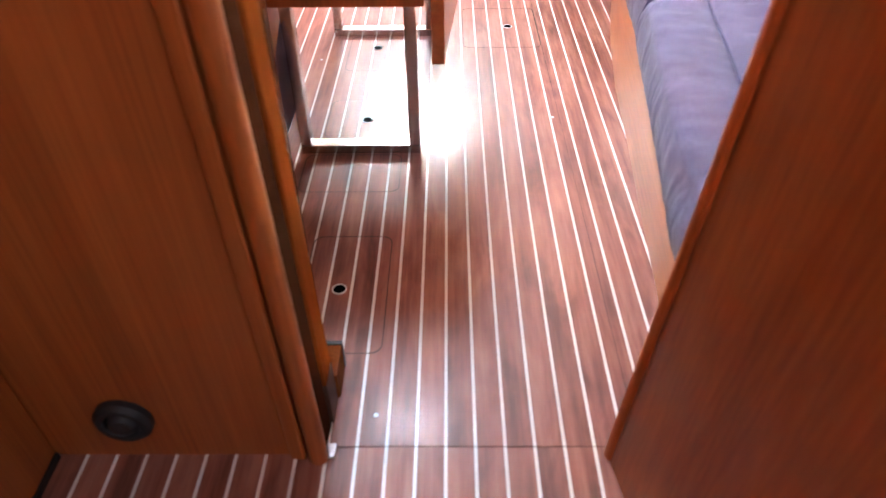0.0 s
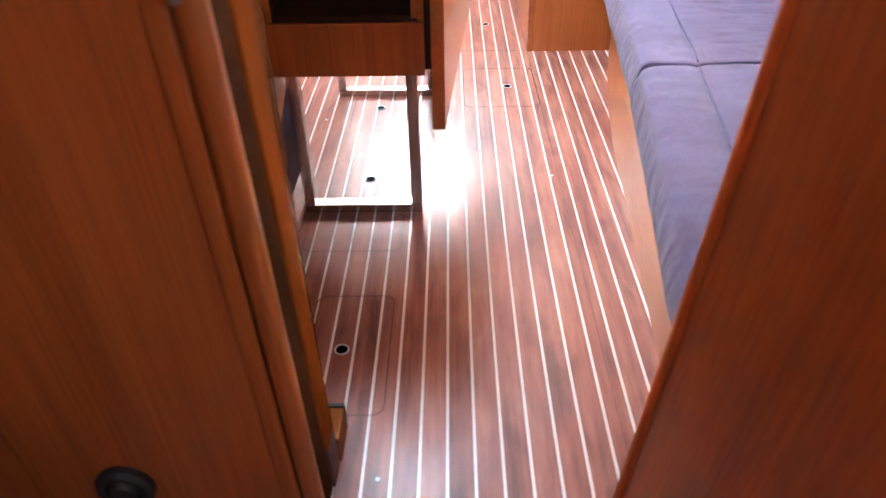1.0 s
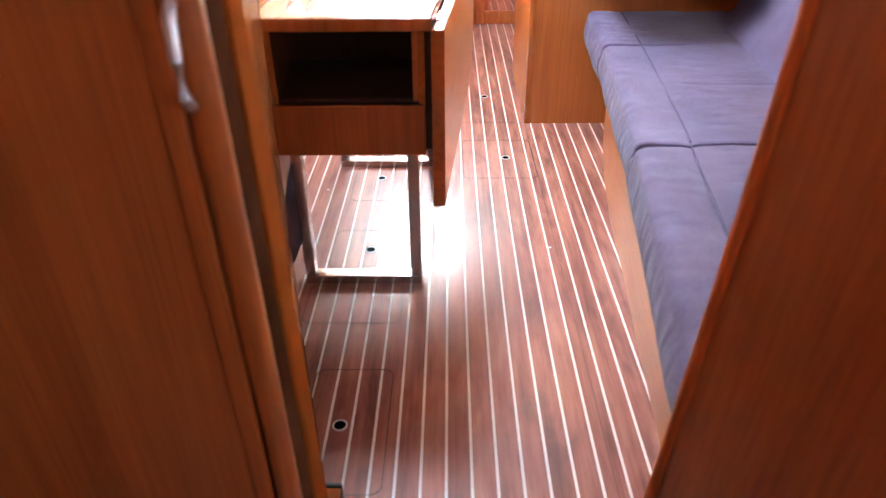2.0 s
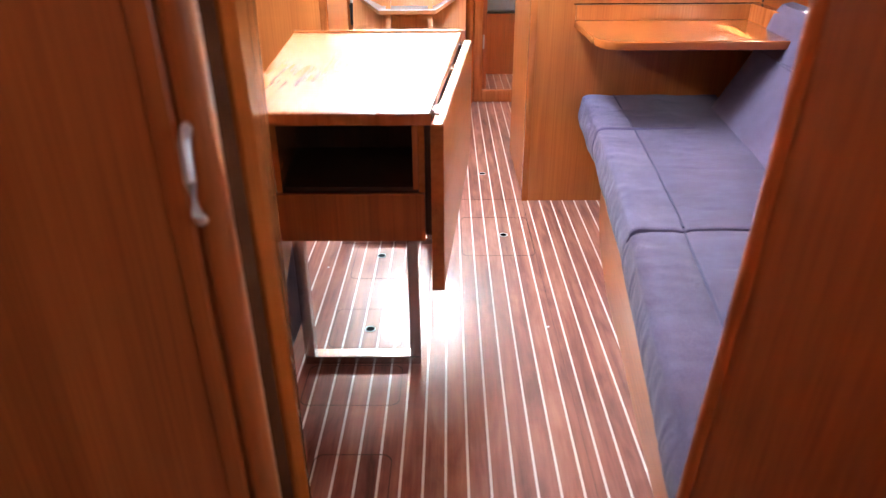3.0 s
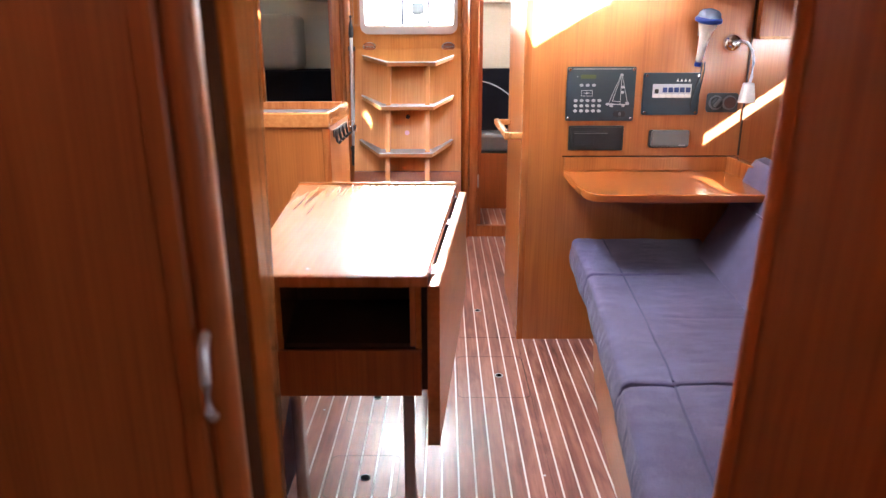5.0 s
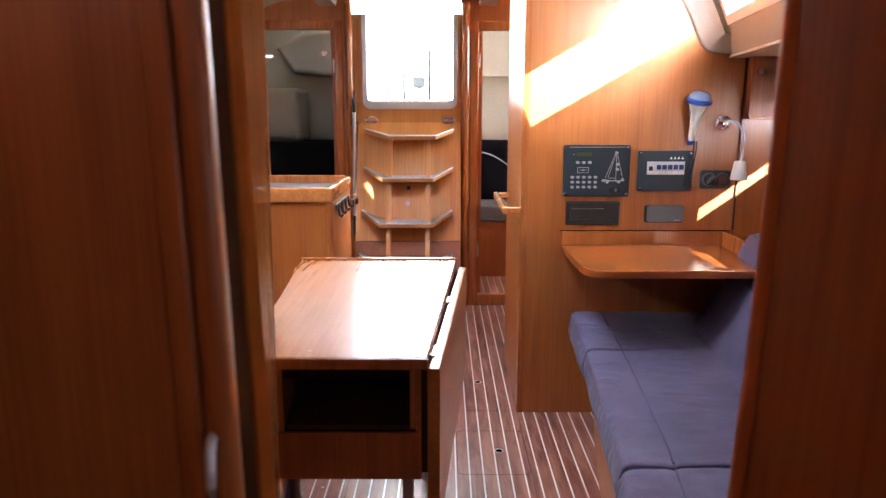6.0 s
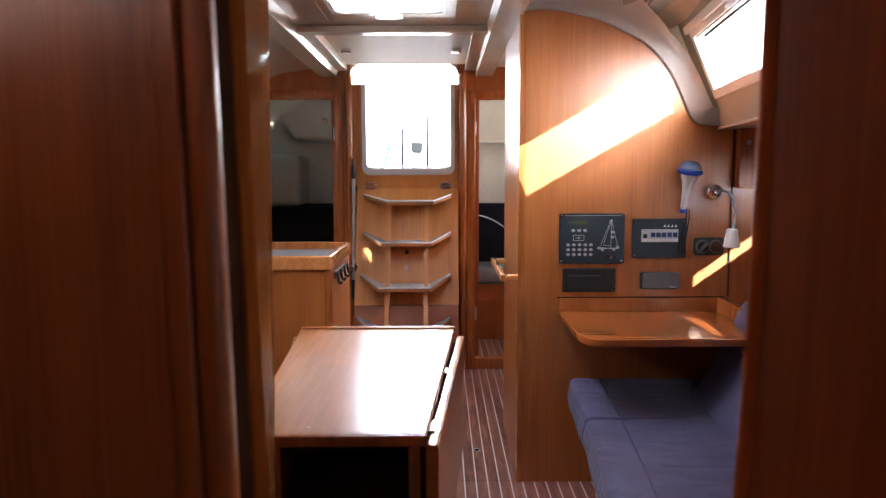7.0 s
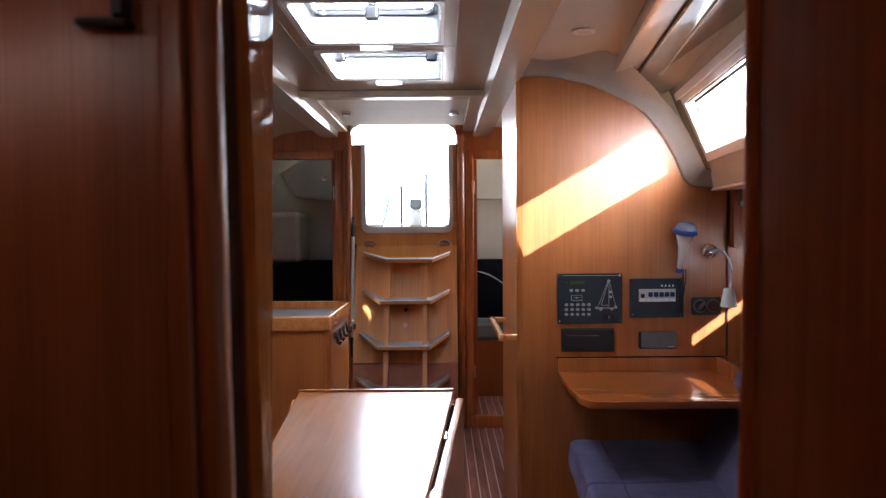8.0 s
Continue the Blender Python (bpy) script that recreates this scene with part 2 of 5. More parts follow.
LEVER = plain("dark_blue_lever", (0.02, 0.04, 0.16), 0.35)
SOCKET = plain("dark_green_grey_plastic", (0.030, 0.036, 0.034), 0.3)
GREYBOX = plain("grey_plastic", (0.13, 0.135, 0.14), 0.42, spread=0.08)
BLUEBAND = plain("blue_plastic", (0.03, 0.08, 0.42), 0.3)
CLOTH = fabric("blue_violet_upholstery", (0.044, 0.037, 0.080), (0.152, 0.129, 0.236))
SEAM = plain("upholstery_piping", (0.06, 0.06, 0.12), 0.8)
TREAD = plain("grey_anti_slip_tread", (0.48, 0.46, 0.44), 0.75, grain=300, spread=0.15, bump=0.1)
LAMINATE = plain("speckled_grey_worktop", (0.11, 0.105, 0.11), 0.5, grain=220, spread=0.2)
DARK = plain("black_upholstery", (0.006, 0.006, 0.009), 0.8, spread=0.2)
GELCOAT = plain("white_cockpit_gelcoat", (0.82, 0.82, 0.80), 0.3, spread=0.03)
DARK.node_tree.nodes["Principled BSDF"].inputs["Specular IOR Level"].default_value = 0.05
GLASS = glass("clear_acrylic")
MIST = glow("hazy_daylight", (1.0, 0.985, 0.95), 4.4)
# Emission for an added panel that lights the partition through the window.
BOW_GLOW = glow("bow_glow_panel", (1.0, 0.97, 0.92), 7.0)
SCREEN = glow("green_display", (0.06, 0.075, 0.008), 0.02)


# ---- mesh helpers ----
def box(x0, x1, y0, y1, z0, z1, bevel=0.0, seg=2):
    bm = bmesh.new()
    bmesh.ops.create_cube(bm, size=1.0)
    for v in bm.verts:
        v.co = Vector((x0 + (v.co.x + 0.5) * (x1 - x0), y0 + (v.co.y + 0.5) * (y1 - y0), z0 + (v.co.z + 0.5) * (z1 - z0)))
    if bevel:
        bmesh.ops.bevel(bm, geom=bm.edges[:], offset=bevel, segments=seg, affect="EDGES", profile=0.5)
    return bm


def prism(outline, a0, a1, axis="z", bevel=0.0, lean=0.0, seg=2):
    """An outline pushed along an axis. z: (x, y) points; y: (x, z) points; x: (y, z) points. lean: shift of x for each metre of height."""
    bm = bmesh.new()
    rings = []
    for a in (a0, a1):
        ring = []
        for p, q in outline:
            co = {"z": (p + lean * a, q, a), "y": (p, a, q), "x": (a, p, q)}[axis]
            ring.append(bm.verts.new(co))
        rings.append(ring)
    n = len(outline)
    caps = [bm.faces.new(rings[0]), bm.faces.new(rings[1])]
    for i in range(n):
        bm.faces.new((rings[0][i], rings[0][(i + 1) % n], rings[1][(i + 1) % n], rings[1][i]))
    bmesh.ops.recalc_face_normals(bm, faces=bm.faces[:])
    if bevel:
        edges = [e for f in caps for e in f.edges]
        bmesh.ops.bevel(bm, geom=edges, offset=bevel, segments=seg, affect="EDGES", profile=0.5)
    return bm


def rounded(x0, x1, y0, y1, r, n=5):
    pts = []
    for cx, cy, a in ((x1 - r, y1 - r, 0), (x0 + r, y1 - r, 90), (x0 + r, y0 + r, 180), (x1 - r, y0 + r, 270)):
        for i in range(n + 1):
            t = radians(a + 90 * i / n)
            pts.append((cx + r * math.cos(t), cy + r * math.sin(t)))
    return pts


def ring(outer, inner, a0, a1, axis="z", bevel=0.0):
    """A closed frame between two outlines with equal point counts."""
    bm = bmesh.new()
    def row(outline, a):
        return [bm.verts.new({"z": (p, q, a), "y": (p, a, q), "x": (a, p, q)}[axis]) for p, q in outline]
    loops = [row(outer, a0), row(outer, a1), row(inner, a1), row(inner, a0)]
    n = len(outer)
    for j in range(4):
        A, B = loops[j], loops[(j + 1) % 4]
        for i in range(n):
            bm.faces.new((A[i], A[(i + 1) % n], B[(i + 1) % n], B[i]))
    bmesh.ops.recalc_face_normals(bm, faces=bm.faces[:])
    return bm


def rod(a, b, r, r2=None, seg=16):
    bm = bmesh.new()
    a, b = Vector(a), Vector(b)
    m = Matrix.Translation((a + b) / 2) @ (b - a).to_track_quat("Z", "Y").to_matrix().to_4x4()
    bmesh.ops.create_cone(bm, cap_ends=True, segments=seg, radius1=r, radius2=r if r2 is None else r2, depth=(b - a).length, matrix=m)
    return bm


def lathe(profile, m, seg=24):
    """A turned shape: (radius, height) pairs about the axis of m."""
    bm = bmesh.new()
    loops = []
    for r, h in profile:
        loops.append([bm.verts.new(m @ Vector((r * math.cos(2 * math.pi * i / seg), r * math.sin(2 * math.pi * i / seg), h))) for i in range(seg)])
    for A, B in zip(loops, loops[1:]):
        for i in range(seg):
            bm.faces.new((A[i], A[(i + 1) % seg], B[(i + 1) % seg], B[i]))
    bm.faces.new(loops[0])
    bm.faces.new(loops[-1])
    bmesh.ops.recalc_face_normals(bm, faces=bm.faces[:])
    return bm


def tube(points, r, seg=10):
    """A bent round bar through points."""
    bm = bmesh.new()
    pts = [Vector(p) for p in points]
    loops = []
    for i, p in enumerate(pts):
        d = (pts[min(i + 1, len(pts) - 1)] - pts[max(i - 1, 0)]).normalized()
        q = d.to_track_quat("Z", "Y")
        loops.append([bm.verts.new(p + q @ Vector((r * math.cos(2 * math.pi * k / seg), r * math.sin(2 * math.pi * k / seg), 0))) for k in range(seg)])
    for A, B in zip(loops, loops[1:]):
        for k in range(seg):
            bm.faces.new((A[k], A[(k + 1) % seg], B[(k + 1) % seg], B[k]))
    bm.faces.new(loops[0])
    bm.faces.new(loops[-1])
    bmesh.ops.recalc_face_normals(bm, faces=bm.faces[:])
    return bm


def merge(*bms):
    out = bmesh.new()
    for b in bms:
        me = bpy.data.meshes.new("tmp")
        b.to_mesh(me)
        b.free()
        out.from_mesh(me)
        bpy.data.meshes.remove(me)
    return out


def smoothed(pts, n=6):
    out = []
    for i in range(len(pts) - 1):
        p0, p1, p2, p3 = pts[max(i - 1, 0)], pts[i], pts[i + 1], pts[min(i + 2, len(pts) - 1)]
        for k in range(n):
            t = k / n
            out.append(tuple(0.5 * (2 * b + (c - a) * t + (2 * a - 5 * b + 4 * c - d) * t * t + (3 * b - a - 3 * c + d) * t ** 3) for a, b, c, d in zip(p0, p1, p2, p3)))
    out.append(pts[-1])
    return out


def part(name, bm, material, parent=None, label="", smooth=True):
    me = bpy.data.meshes.new(name)
    bm.to_mesh(me)
    bm.free()
    me.materials.append(material)
    ob = new(name, me)
    if smooth:
        for p in me.polygons:
            p.use_smooth = True
        me.set_sharp_from_angle(angle=radians(35))
        flat = ob.modifiers.new("flat_faces", "WEIGHTED_NORMAL")
        flat.keep_sharp = True
    if parent:
        ob.parent = parent
    if label:
        tagged(ob, label)
    return ob


def thing(name, label, category, group="", kind=""):
    return tagged(new(name), label, category, group, kind)


def setting(name, bm, material, label, category, smooth=True):
    return tagged(part(name, bm, material, None, "", smooth), label, category, "", "structure")


# ---- the hull and its walls ----
AFT = 4.40      # aft bulkhead
NAV = 2.78      # chart-table partition
FWD = 0.81      # saloon side of the forward bulkhead
MID = -0.19     # centre line of the boat

setting("subfloor", box(-1.9, 1.6, -1.0, 6.4, -0.06, -0.006), GROOVE, "dark plywood sub-floor under the cabin sole", "floor", False)
setting("wall_port", box(-1.9, -1.8, -1.0, 6.4, -0.06, 1.95), GREYLINER, "pale vinyl-lined hull side behind the galley", "wall", False)


def wall_with_hole(x0, x1, ya, yb, za, zb, hy0, hy1, hz0, hz1):
    return merge(box(x0, x1, ya, hy0, za, zb), box(x0, x1, hy1, yb, za, zb), box(x0, x1, hy0, hy1, za, hz0), box(x0, x1, hy0, hy1, hz1, zb))


# Both slots are unseen, sized to throw sun on partition and chart table.
setting("wall_starboard", merge(wall_with_hole(1.5, 1.515, -1.0, 1.77, -0.06, 1.42, 1.25, 1.58, 1.03, 1.115), wall_with_hole(1.5, 1.515, 1.7705, 6.4, -0.06, 1.42, 1.79, 2.45, 1.147, 1.20)), GREYLINER, "pale vinyl-lined hull side above the settee, with two slots cut to shape sun patches", "wall", False)
setting("wall_bow", box(-1.9, 1.6, -1.08, -1.0, -0.06, 1.95), DOORWOOD, "cherry bulkhead at the head of the fore cabin", "wall", False)
setting("wall_stern", box(-1.9, 1.6, 6.4, 6.48, -0.06, 1.15), GREYLINER, "grey lining at the end of the aft cabins", "wall", False)

# ceiling of the saloon: centre panel with two hatch openings, raised beams, side panels
HX0, HX1 = -0.40, 0.035


def ceiling():
    z0, z1 = 1.90, 1.97
    xs0, xs1 = MID - 0.43, MID + 0.43
    slabs = [box(xs0, HX0, 0.81, 3.27, z0, z1), box(HX1, xs1, 0.81, 3.27, z0, z1)]
    for a, b in ((0.81, 2.0), (2.42, 2.53), (2.965, 3.27)):
        slabs.append(box(HX0, HX1, a, b, z0, z1))
    return merge(*slabs)


setting("ceiling", ceiling(), CREAM, "cream moulded saloon ceiling with two hatch openings", "ceiling", False)
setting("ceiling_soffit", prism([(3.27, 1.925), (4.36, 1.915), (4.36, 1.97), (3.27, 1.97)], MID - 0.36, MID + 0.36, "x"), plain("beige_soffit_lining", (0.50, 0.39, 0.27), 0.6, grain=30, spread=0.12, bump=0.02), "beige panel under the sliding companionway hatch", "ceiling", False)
setting("ceiling_coaming", merge(box(MID - 0.43, MID + 0.43, 3.20, 3.275, 1.868, 1.899, 0.008), box(MID - 0.43, MID - 0.36, 3.28, 4.39, 1.88, 1.97, 0.006), box(MID + 0.36, MID + 0.43, 3.28, 4.39, 1.88, 1.97, 0.006)), CREAM, "cream rounded lip round the companionway soffit", "ceiling")
for side, x in (("port", MID - 0.475), ("starboard", MID + 0.48)):
    setting("ceiling_beam", prism([(x - 0.05, 1.845), (x + 0.05, 1.845), (x + 0.062, 1.91), (x + 0.062, 1.97), (x - 0.062, 1.97), (x - 0.062, 1.91)], FWD, AFT - 0.003, "y", 0.008), CREAM, "glossy cream longitudinal ceiling beam", "ceiling")
# The gap from y 1.3 to 2.6 is unseen, left for the added fill.
setting("ceiling_port", merge(prism([(MID - 0.537, 1.90), (-0.95, 1.87), (-1.25, 1.76), (-1.27, 1.80), (-0.98, 1.94), (MID - 0.537, 1.97)], FWD, AFT, "y"),
    prism([(-1.40, 1.49), (-1.42, 1.45), (-1.80, 1.42), (-1.80, 1.50), (-1.46, 1.53)], FWD, AFT, "y"),
    prism([(-1.25, 1.76), (-1.40, 1.49), (-1.46, 1.53), (-1.30, 1.80)], FWD, 1.3, "y"), prism([(-1.25, 1.76), (-1.40, 1.49), (-1.46, 1.53), (-1.30, 1.80)], 2.6, AFT, "y")), CREAM, "cream moulded side of the coachroof over the galley", "ceiling")
# starboard: top panel, sloping window side with an opening, side-deck shelf


def slanted(bm, k=0.13):
    for v in bm.verts:
        v.co.x += k * (v.co.y - 2.6)
    return bm


setting("side_deck_shelf", slanted(prism([(1.066, 1.413), (1.85, 1.425), (1.85, 1.47), (1.10, 1.46)], FWD - 0.05, AFT, "y")), LINER, "beige underside of the side deck", "ceiling", False)
setting("ceiling_starboard", merge(
    prism([(MID + 0.543, 1.905), (0.60, 1.895), (0.72, 1.872), (0.915, 1.800), (0.945, 1.86), (0.82, 1.915), (0.60, 1.96), (MID + 0.543, 1.97)], FWD, AFT, "y")), LINER, "beige lined side ceiling above the settee", "ceiling")
WY0, WY1, WZ0, WZ1 = 1.62, 2.63, 1.545, 1.728


def sx(z):
    return 1.02 - 0.44 * (z - 1.547)


def slope(ya, yb, za, zb, t=0.05, o=0.0):
    """A slab of the sloping coachroof side."""
    bm = prism([(sx(za) + o, za), (sx(zb) + o, zb), (sx(zb) + o + t, zb + t * 0.44), (sx(za) + o + t, za + t * 0.44)], ya, yb, "y")
    for v in bm.verts:
        v.co.x += 0.13 * (v.co.y - 2.6)
    return bm


setting("coachroof_side", merge(slope(FWD, WY0, 1.412, 1.82), slope(WY1, NAV + 0.02, 1.412, 1.82), slope(WY0, WY1, 1.412, WZ0), slope(WY0, WY1, WZ1, 1.82)), CREAM, "cream sloping coachroof side with a long window opening", "wall", False)
window_1 = thing("window_1", "long coachroof side window with white frame and black gasket", "window", kind="structure")
part("window_frame", merge(slope(WY0 - 0.03, WY1 + 0.03, WZ1, WZ1 + 0.03, 0.012, -0.013), slope(WY0 - 0.03, WY1 + 0.03, WZ0 - 0.03, WZ0, 0.012, -0.013),
     slope(WY0 - 0.03, WY0, WZ0, WZ1, 0.012, -0.013), slope(WY1, WY1 + 0.03, WZ0, WZ1, 0.012, -0.013)), WHITE, window_1, "white moulded frame", False)
g = 0.008
part("gasket", merge(slope(WY0 + 0.02, WY1 - 0.045, WZ1 - 0.008, WZ1 - 0.008 + g, 0.008, 0.012), slope(WY0 + 0.02, WY1 - 0.045, WZ0 + 0.001, WZ0 + 0.001 + g, 0.008, 0.012),
     slope(WY1 - 0.055, WY1 - 0.045, WZ0 + 0.0105, WZ1 - 0.0085, 0.014, 0.010)), BLACK, window_1, "black rubber gasket", False)
pane = part("pane", slope(WY0, WY1, WZ0, WZ1, 0.004, 0.04), GLASS, window_1, "clear acrylic pane", False)
pane.visible_shadow = False


def batten(x0, x1, z0, z1, ya, yb, slant, bevel=0.004):
    """A lengthwise ceiling strip that runs inboard towards the bow."""
    bm = box(x0, x1, ya, yb, z0, z1, bevel)
    for v in bm.verts:
        v.co.x += slant * (v.co.y - 2.6)
    return bm


setting("ceiling_ridge", batten(0.672, 0.760, 1.846, 1.90, FWD, NAV + 0.03, 0.125, 0.012), CREAM, "cream longitudinal ceiling ridge", "ceiling")
setting("ceiling_cord", batten(0.836, 0.842, 1.826, 1.832, FWD, NAV - 0.03, 0.155, 0.002), WHITE, "thin pale cord line along the ceiling", "trim")
setting("ceiling_inner_panel", batten(0.7605, 0.935, 1.832, 1.846, FWD, NAV + 0.03, 0.13, 0.004), plain("glossy_ceiling_panel", (0.60, 0.50, 0.40), 0.13, coat=0.6, grain=20, spread=0.05, bump=0.004), "glossy beige side ceiling panel", "ceiling")
setting("curtain_rail", slope(FWD, 2.66, 1.742, 1.765, 0.02, -0.03), WHITE, "white curtain rail above the side window", "rail", False)

# ---- chart-table partition and passage wall ----
CURVE = [(0.345, 1.862), (0.43, 1.866), (0.519, 1.853), (0.63, 1.825), (0.74, 1.775), (0.80, 1.742), (0.851, 1.697), (0.90, 1.635), (0.939, 1.565), (0.965, 1.510), (0.995, 1.454), (1.04, 1.434), (1.155, 1.431)]
setting("wall_chart_table", prism([(0.335, 0.0)] + [(0.335, 1.862)] + CURVE[1:] + [(1.5, 1.43), (1.5, 0.0)], NAV, NAV + 0.035, "y"), VENEER, "cherry veneer partition behind the chart table", "wall", False)
setting("wall_passage", box(0.335, 0.365, NAV + 0.036, 3.45, 0.0, 1.845), VENEER, "cherry side wall of the toilet compartment along the passage", "wall", False)
setting("wall_passage_end", box(0.366, 1.5, 3.42, 3.45, 0.0, 1.9), VENEER, "cherry aft wall of the toilet compartment", "wall", False)
setting("corner_trim", prism([(0.329, NAV - 0.004), (0.353, NAV - 0.004), (0.353, NAV - 0.0005), (0.3345, NAV - 0.0005), (0.3345, NAV + 0.03), (0.329, NAV + 0.03)], 0.0, 1.85, "z", 0.002), TRIMWOOD, "solid cherry corner strip on the partition edge", "trim")
setting("passage_cap", box(0.318, 0.372, NAV + 0.03, 3.46, 1.846, 1.872, 0.008), CREAM, "cream capping strip on the passage wall", "trim")


def offset_curve(pts, d):
    out = []
    for i, p in enumerate(pts):
        a, b = pts[max(i - 1, 0)], pts[min(i + 1, len(pts) - 1)]
        t = Vector((b[0] - a[0], b[1] - a[1])).normalized()
        out.append((p[0] - t.y * d, p[1] + t.x * d))
    return out


def cove():
    """A flared moulding that sweeps from the partition's curved edge forward into the ceiling."""
    bm = bmesh.new()
    rows = []
    base = smoothed(CURVE, 4)
    for f, d in ((0.03, -0.004), (-0.012, -0.004), (-0.020, 0.001), (-0.026, 0.012), (-0.045, 0.024), (-0.09, 0.036), (-0.16, 0.046), (-0.26, 0.056)):
        row = []
        for k, (x, z) in enumerate(offset_curve(base, d)):
            far = 1.0 if base[k][0] < 0.66 else max(0.22, 1.0 - (base[k][0] - 0.66) / 0.22)
            row.append(bm.verts.new((x, NAV + (f if f > -0.04 else -0.04 + (f + 0.04) * far), z)))
        rows.append(row)
    for A, B in zip(rows, rows[1:]):
        for k in range(len(A) - 1):
            bm.faces.new((A[k], A[k + 1], B[k + 1], B[k]))
    bmesh.ops.solidify(bm, geom=bm.faces[:], thickness=-0.012)
    bmesh.ops.recalc_face_normals(bm, faces=bm.faces[:])
    return bm


# Whiter than the ceiling gelcoat to carry bounced sunlight in its colour.
setting("partition_moulding", cove(), plain("brightened_gelcoat", (0.80, 0.77, 0.74), 0.3, coat=0.3, grain=25, spread=0.03, bump=0.004), "cream flared moulding round the top of the partition", "trim")
setting("wall_above_partition", box(0.345, 1.12, NAV + 0.04, NAV + 0.055, 1.38, 1.96), CREAM, "cream closing panel above the partition", "wall", False)
setting("wall_corner_panel", box(1.158, 1.5, NAV - 0.008, NAV - 0.002, 0.60, 1.185), VENEER, "narrow cherry panel outboard of the chart table", "wall", False)
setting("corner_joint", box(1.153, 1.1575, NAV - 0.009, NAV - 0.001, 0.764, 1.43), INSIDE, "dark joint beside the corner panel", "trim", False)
overhead = thing("overhead_locker", "cherry overhead locker in the corner by the window", "locker")
part("locker_body", box(1.16, 1.5, NAV - 0.05, NAV - 0.011, 1.19, 1.418, 0.004), DOORWOOD, overhead)
part("locker_edge", box(1.159, 1.5, NAV - 0.062, NAV - 0.0515, 1.187, 1.198, 0.003), TRIMWOOD, overhead, "dark cherry bottom edge")
part("knob", rod((1.185, NAV - 0.051, 1.36), (1.185, NAV - 0.07, 1.36), 0.01), CHROME, overhead, "small steel push knob")

# ---- aft bulkhead with companionway and two doorways ----
CX0, CX1, CZ0, CZ1 = -0.455, 0.097, 1.262, 1.905
bulk = [box(-1.8, -1.06, AFT, AFT + 0.03, 0, 1.97), box(-1.06, -0.635, AFT, AFT + 0.03, 1.71, 1.97), box(-0.635, -0.53, AFT, AFT + 0.03, 0, 1.97), box(-0.53, 0.127, AFT, AFT + 0.03, 0, 1.16), box(0.127, 0.238, AFT, AFT + 0.03, 0, 1.97),
        box(0.238, 0.72, AFT, AFT + 0.03, 1.705, 1.97), box(0.238, 0.72, AFT, AFT + 0.03, 0, 0.072), box(0.72, 1.5, AFT, AFT + 0.03, 0, 1.97)]
setting("wall_aft", merge(*bulk), VENEER, "cherry veneer aft bulkhead with companionway and cabin doorways", "wall", False)
# The lightened veneer stands in for daylight glow round the opening.
setting("companionway_surround", merge(box(-0.53, CX0, AFT, AFT + 0.03, 1.1605, 1.80), box(CX0, CX1, AFT, AFT + 0.03, 1.1605, CZ0), box(CX1, 0.127, AFT, AFT + 0.03, 1.1605, 1.80)), LADDER, "cherry boards round the companionway, lightened as daylight glow", "wall", False)
for name in ("door_frame_port", "door_frame_starboard"):
    if "star" in name:
        bm = merge(box(0.185, 0.237, AFT - 0.012, AFT - 0.001, 0, 1.76, 0.005), box(0.238, 0.76, AFT - 0.012, AFT - 0.001, 1.706, 1.76, 0.005), box(0.721, 0.76, AFT - 0.012, AFT - 0.001, 0, 1.705, 0.005), box(0.238, 0.72, AFT - 0.012, AFT - 0.001, 0.0, 0.071, 0.005))
    else:
        bm = merge(box(-0.634, -0.585, AFT - 0.012, AFT - 0.001, 0, 1.765, 0.005), box(-1.10, -0.635, AFT - 0.012, AFT - 0.001, 1.711, 1.765, 0.005), box(-1.10, -1.061, AFT - 0.012, AFT - 0.001, 0, 1.71, 0.005))
    setting(name, bm, TRIMWOOD, "solid cherry moulding round the aft cabin doorway", "door frame")
setting("companionway_post", merge(rod((-0.545, AFT - 0.012, 0), (-0.545, AFT - 0.012, 1.86), 0.024), rod((0.158, AFT - 0.012, 0), (0.158, AFT - 0.012, 1.86), 0.024)), TRIMWOOD, "rounded cherry posts beside the companionway", "post")
setting("companionway_reveal", merge(box(CX0 - 0.03, CX0 - 0.001, AFT + 0.031, AFT + 0.14, CZ0 - 0.03, 1.80), box(CX1 + 0.001, CX1 + 0.03, AFT + 0.031, AFT + 0.14, CZ0 - 0.03, 1.80), box(CX0, CX1, AFT + 0.031, AFT + 0.14, CZ0 - 0.03, CZ0 - 0.001)), GELCOAT, "white gelcoat reveal of the companionway opening", "trim", False)


def u_shape(x0, x1, z0, z1, r, n=6):
    """Down one side, round the two lower corners and up the other."""
    pts = [(x0, z1)]
    for cx, a in ((x0 + r, 180), (x1 - r, 270)):
        pts += [(cx + r * math.cos(radians(a + 90 * k / n)), z0 + r + r * math.sin(radians(a + 90 * k / n))) for k in range(n + 1)]
    return pts + [(x1, z1)]


setting("companionway_frame", prism(u_shape(CX0 - 0.012, CX1 + 0.012, CZ0 - 0.018, 1.80, 0.05) + u_shape(CX0 + 0.016, CX1 - 0.016, CZ0 + 0.022, 1.80, 0.035)[::-1], AFT - 0.016, AFT - 0.001, "y"), ALU, "rounded aluminium frame round the companionway", "door frame")
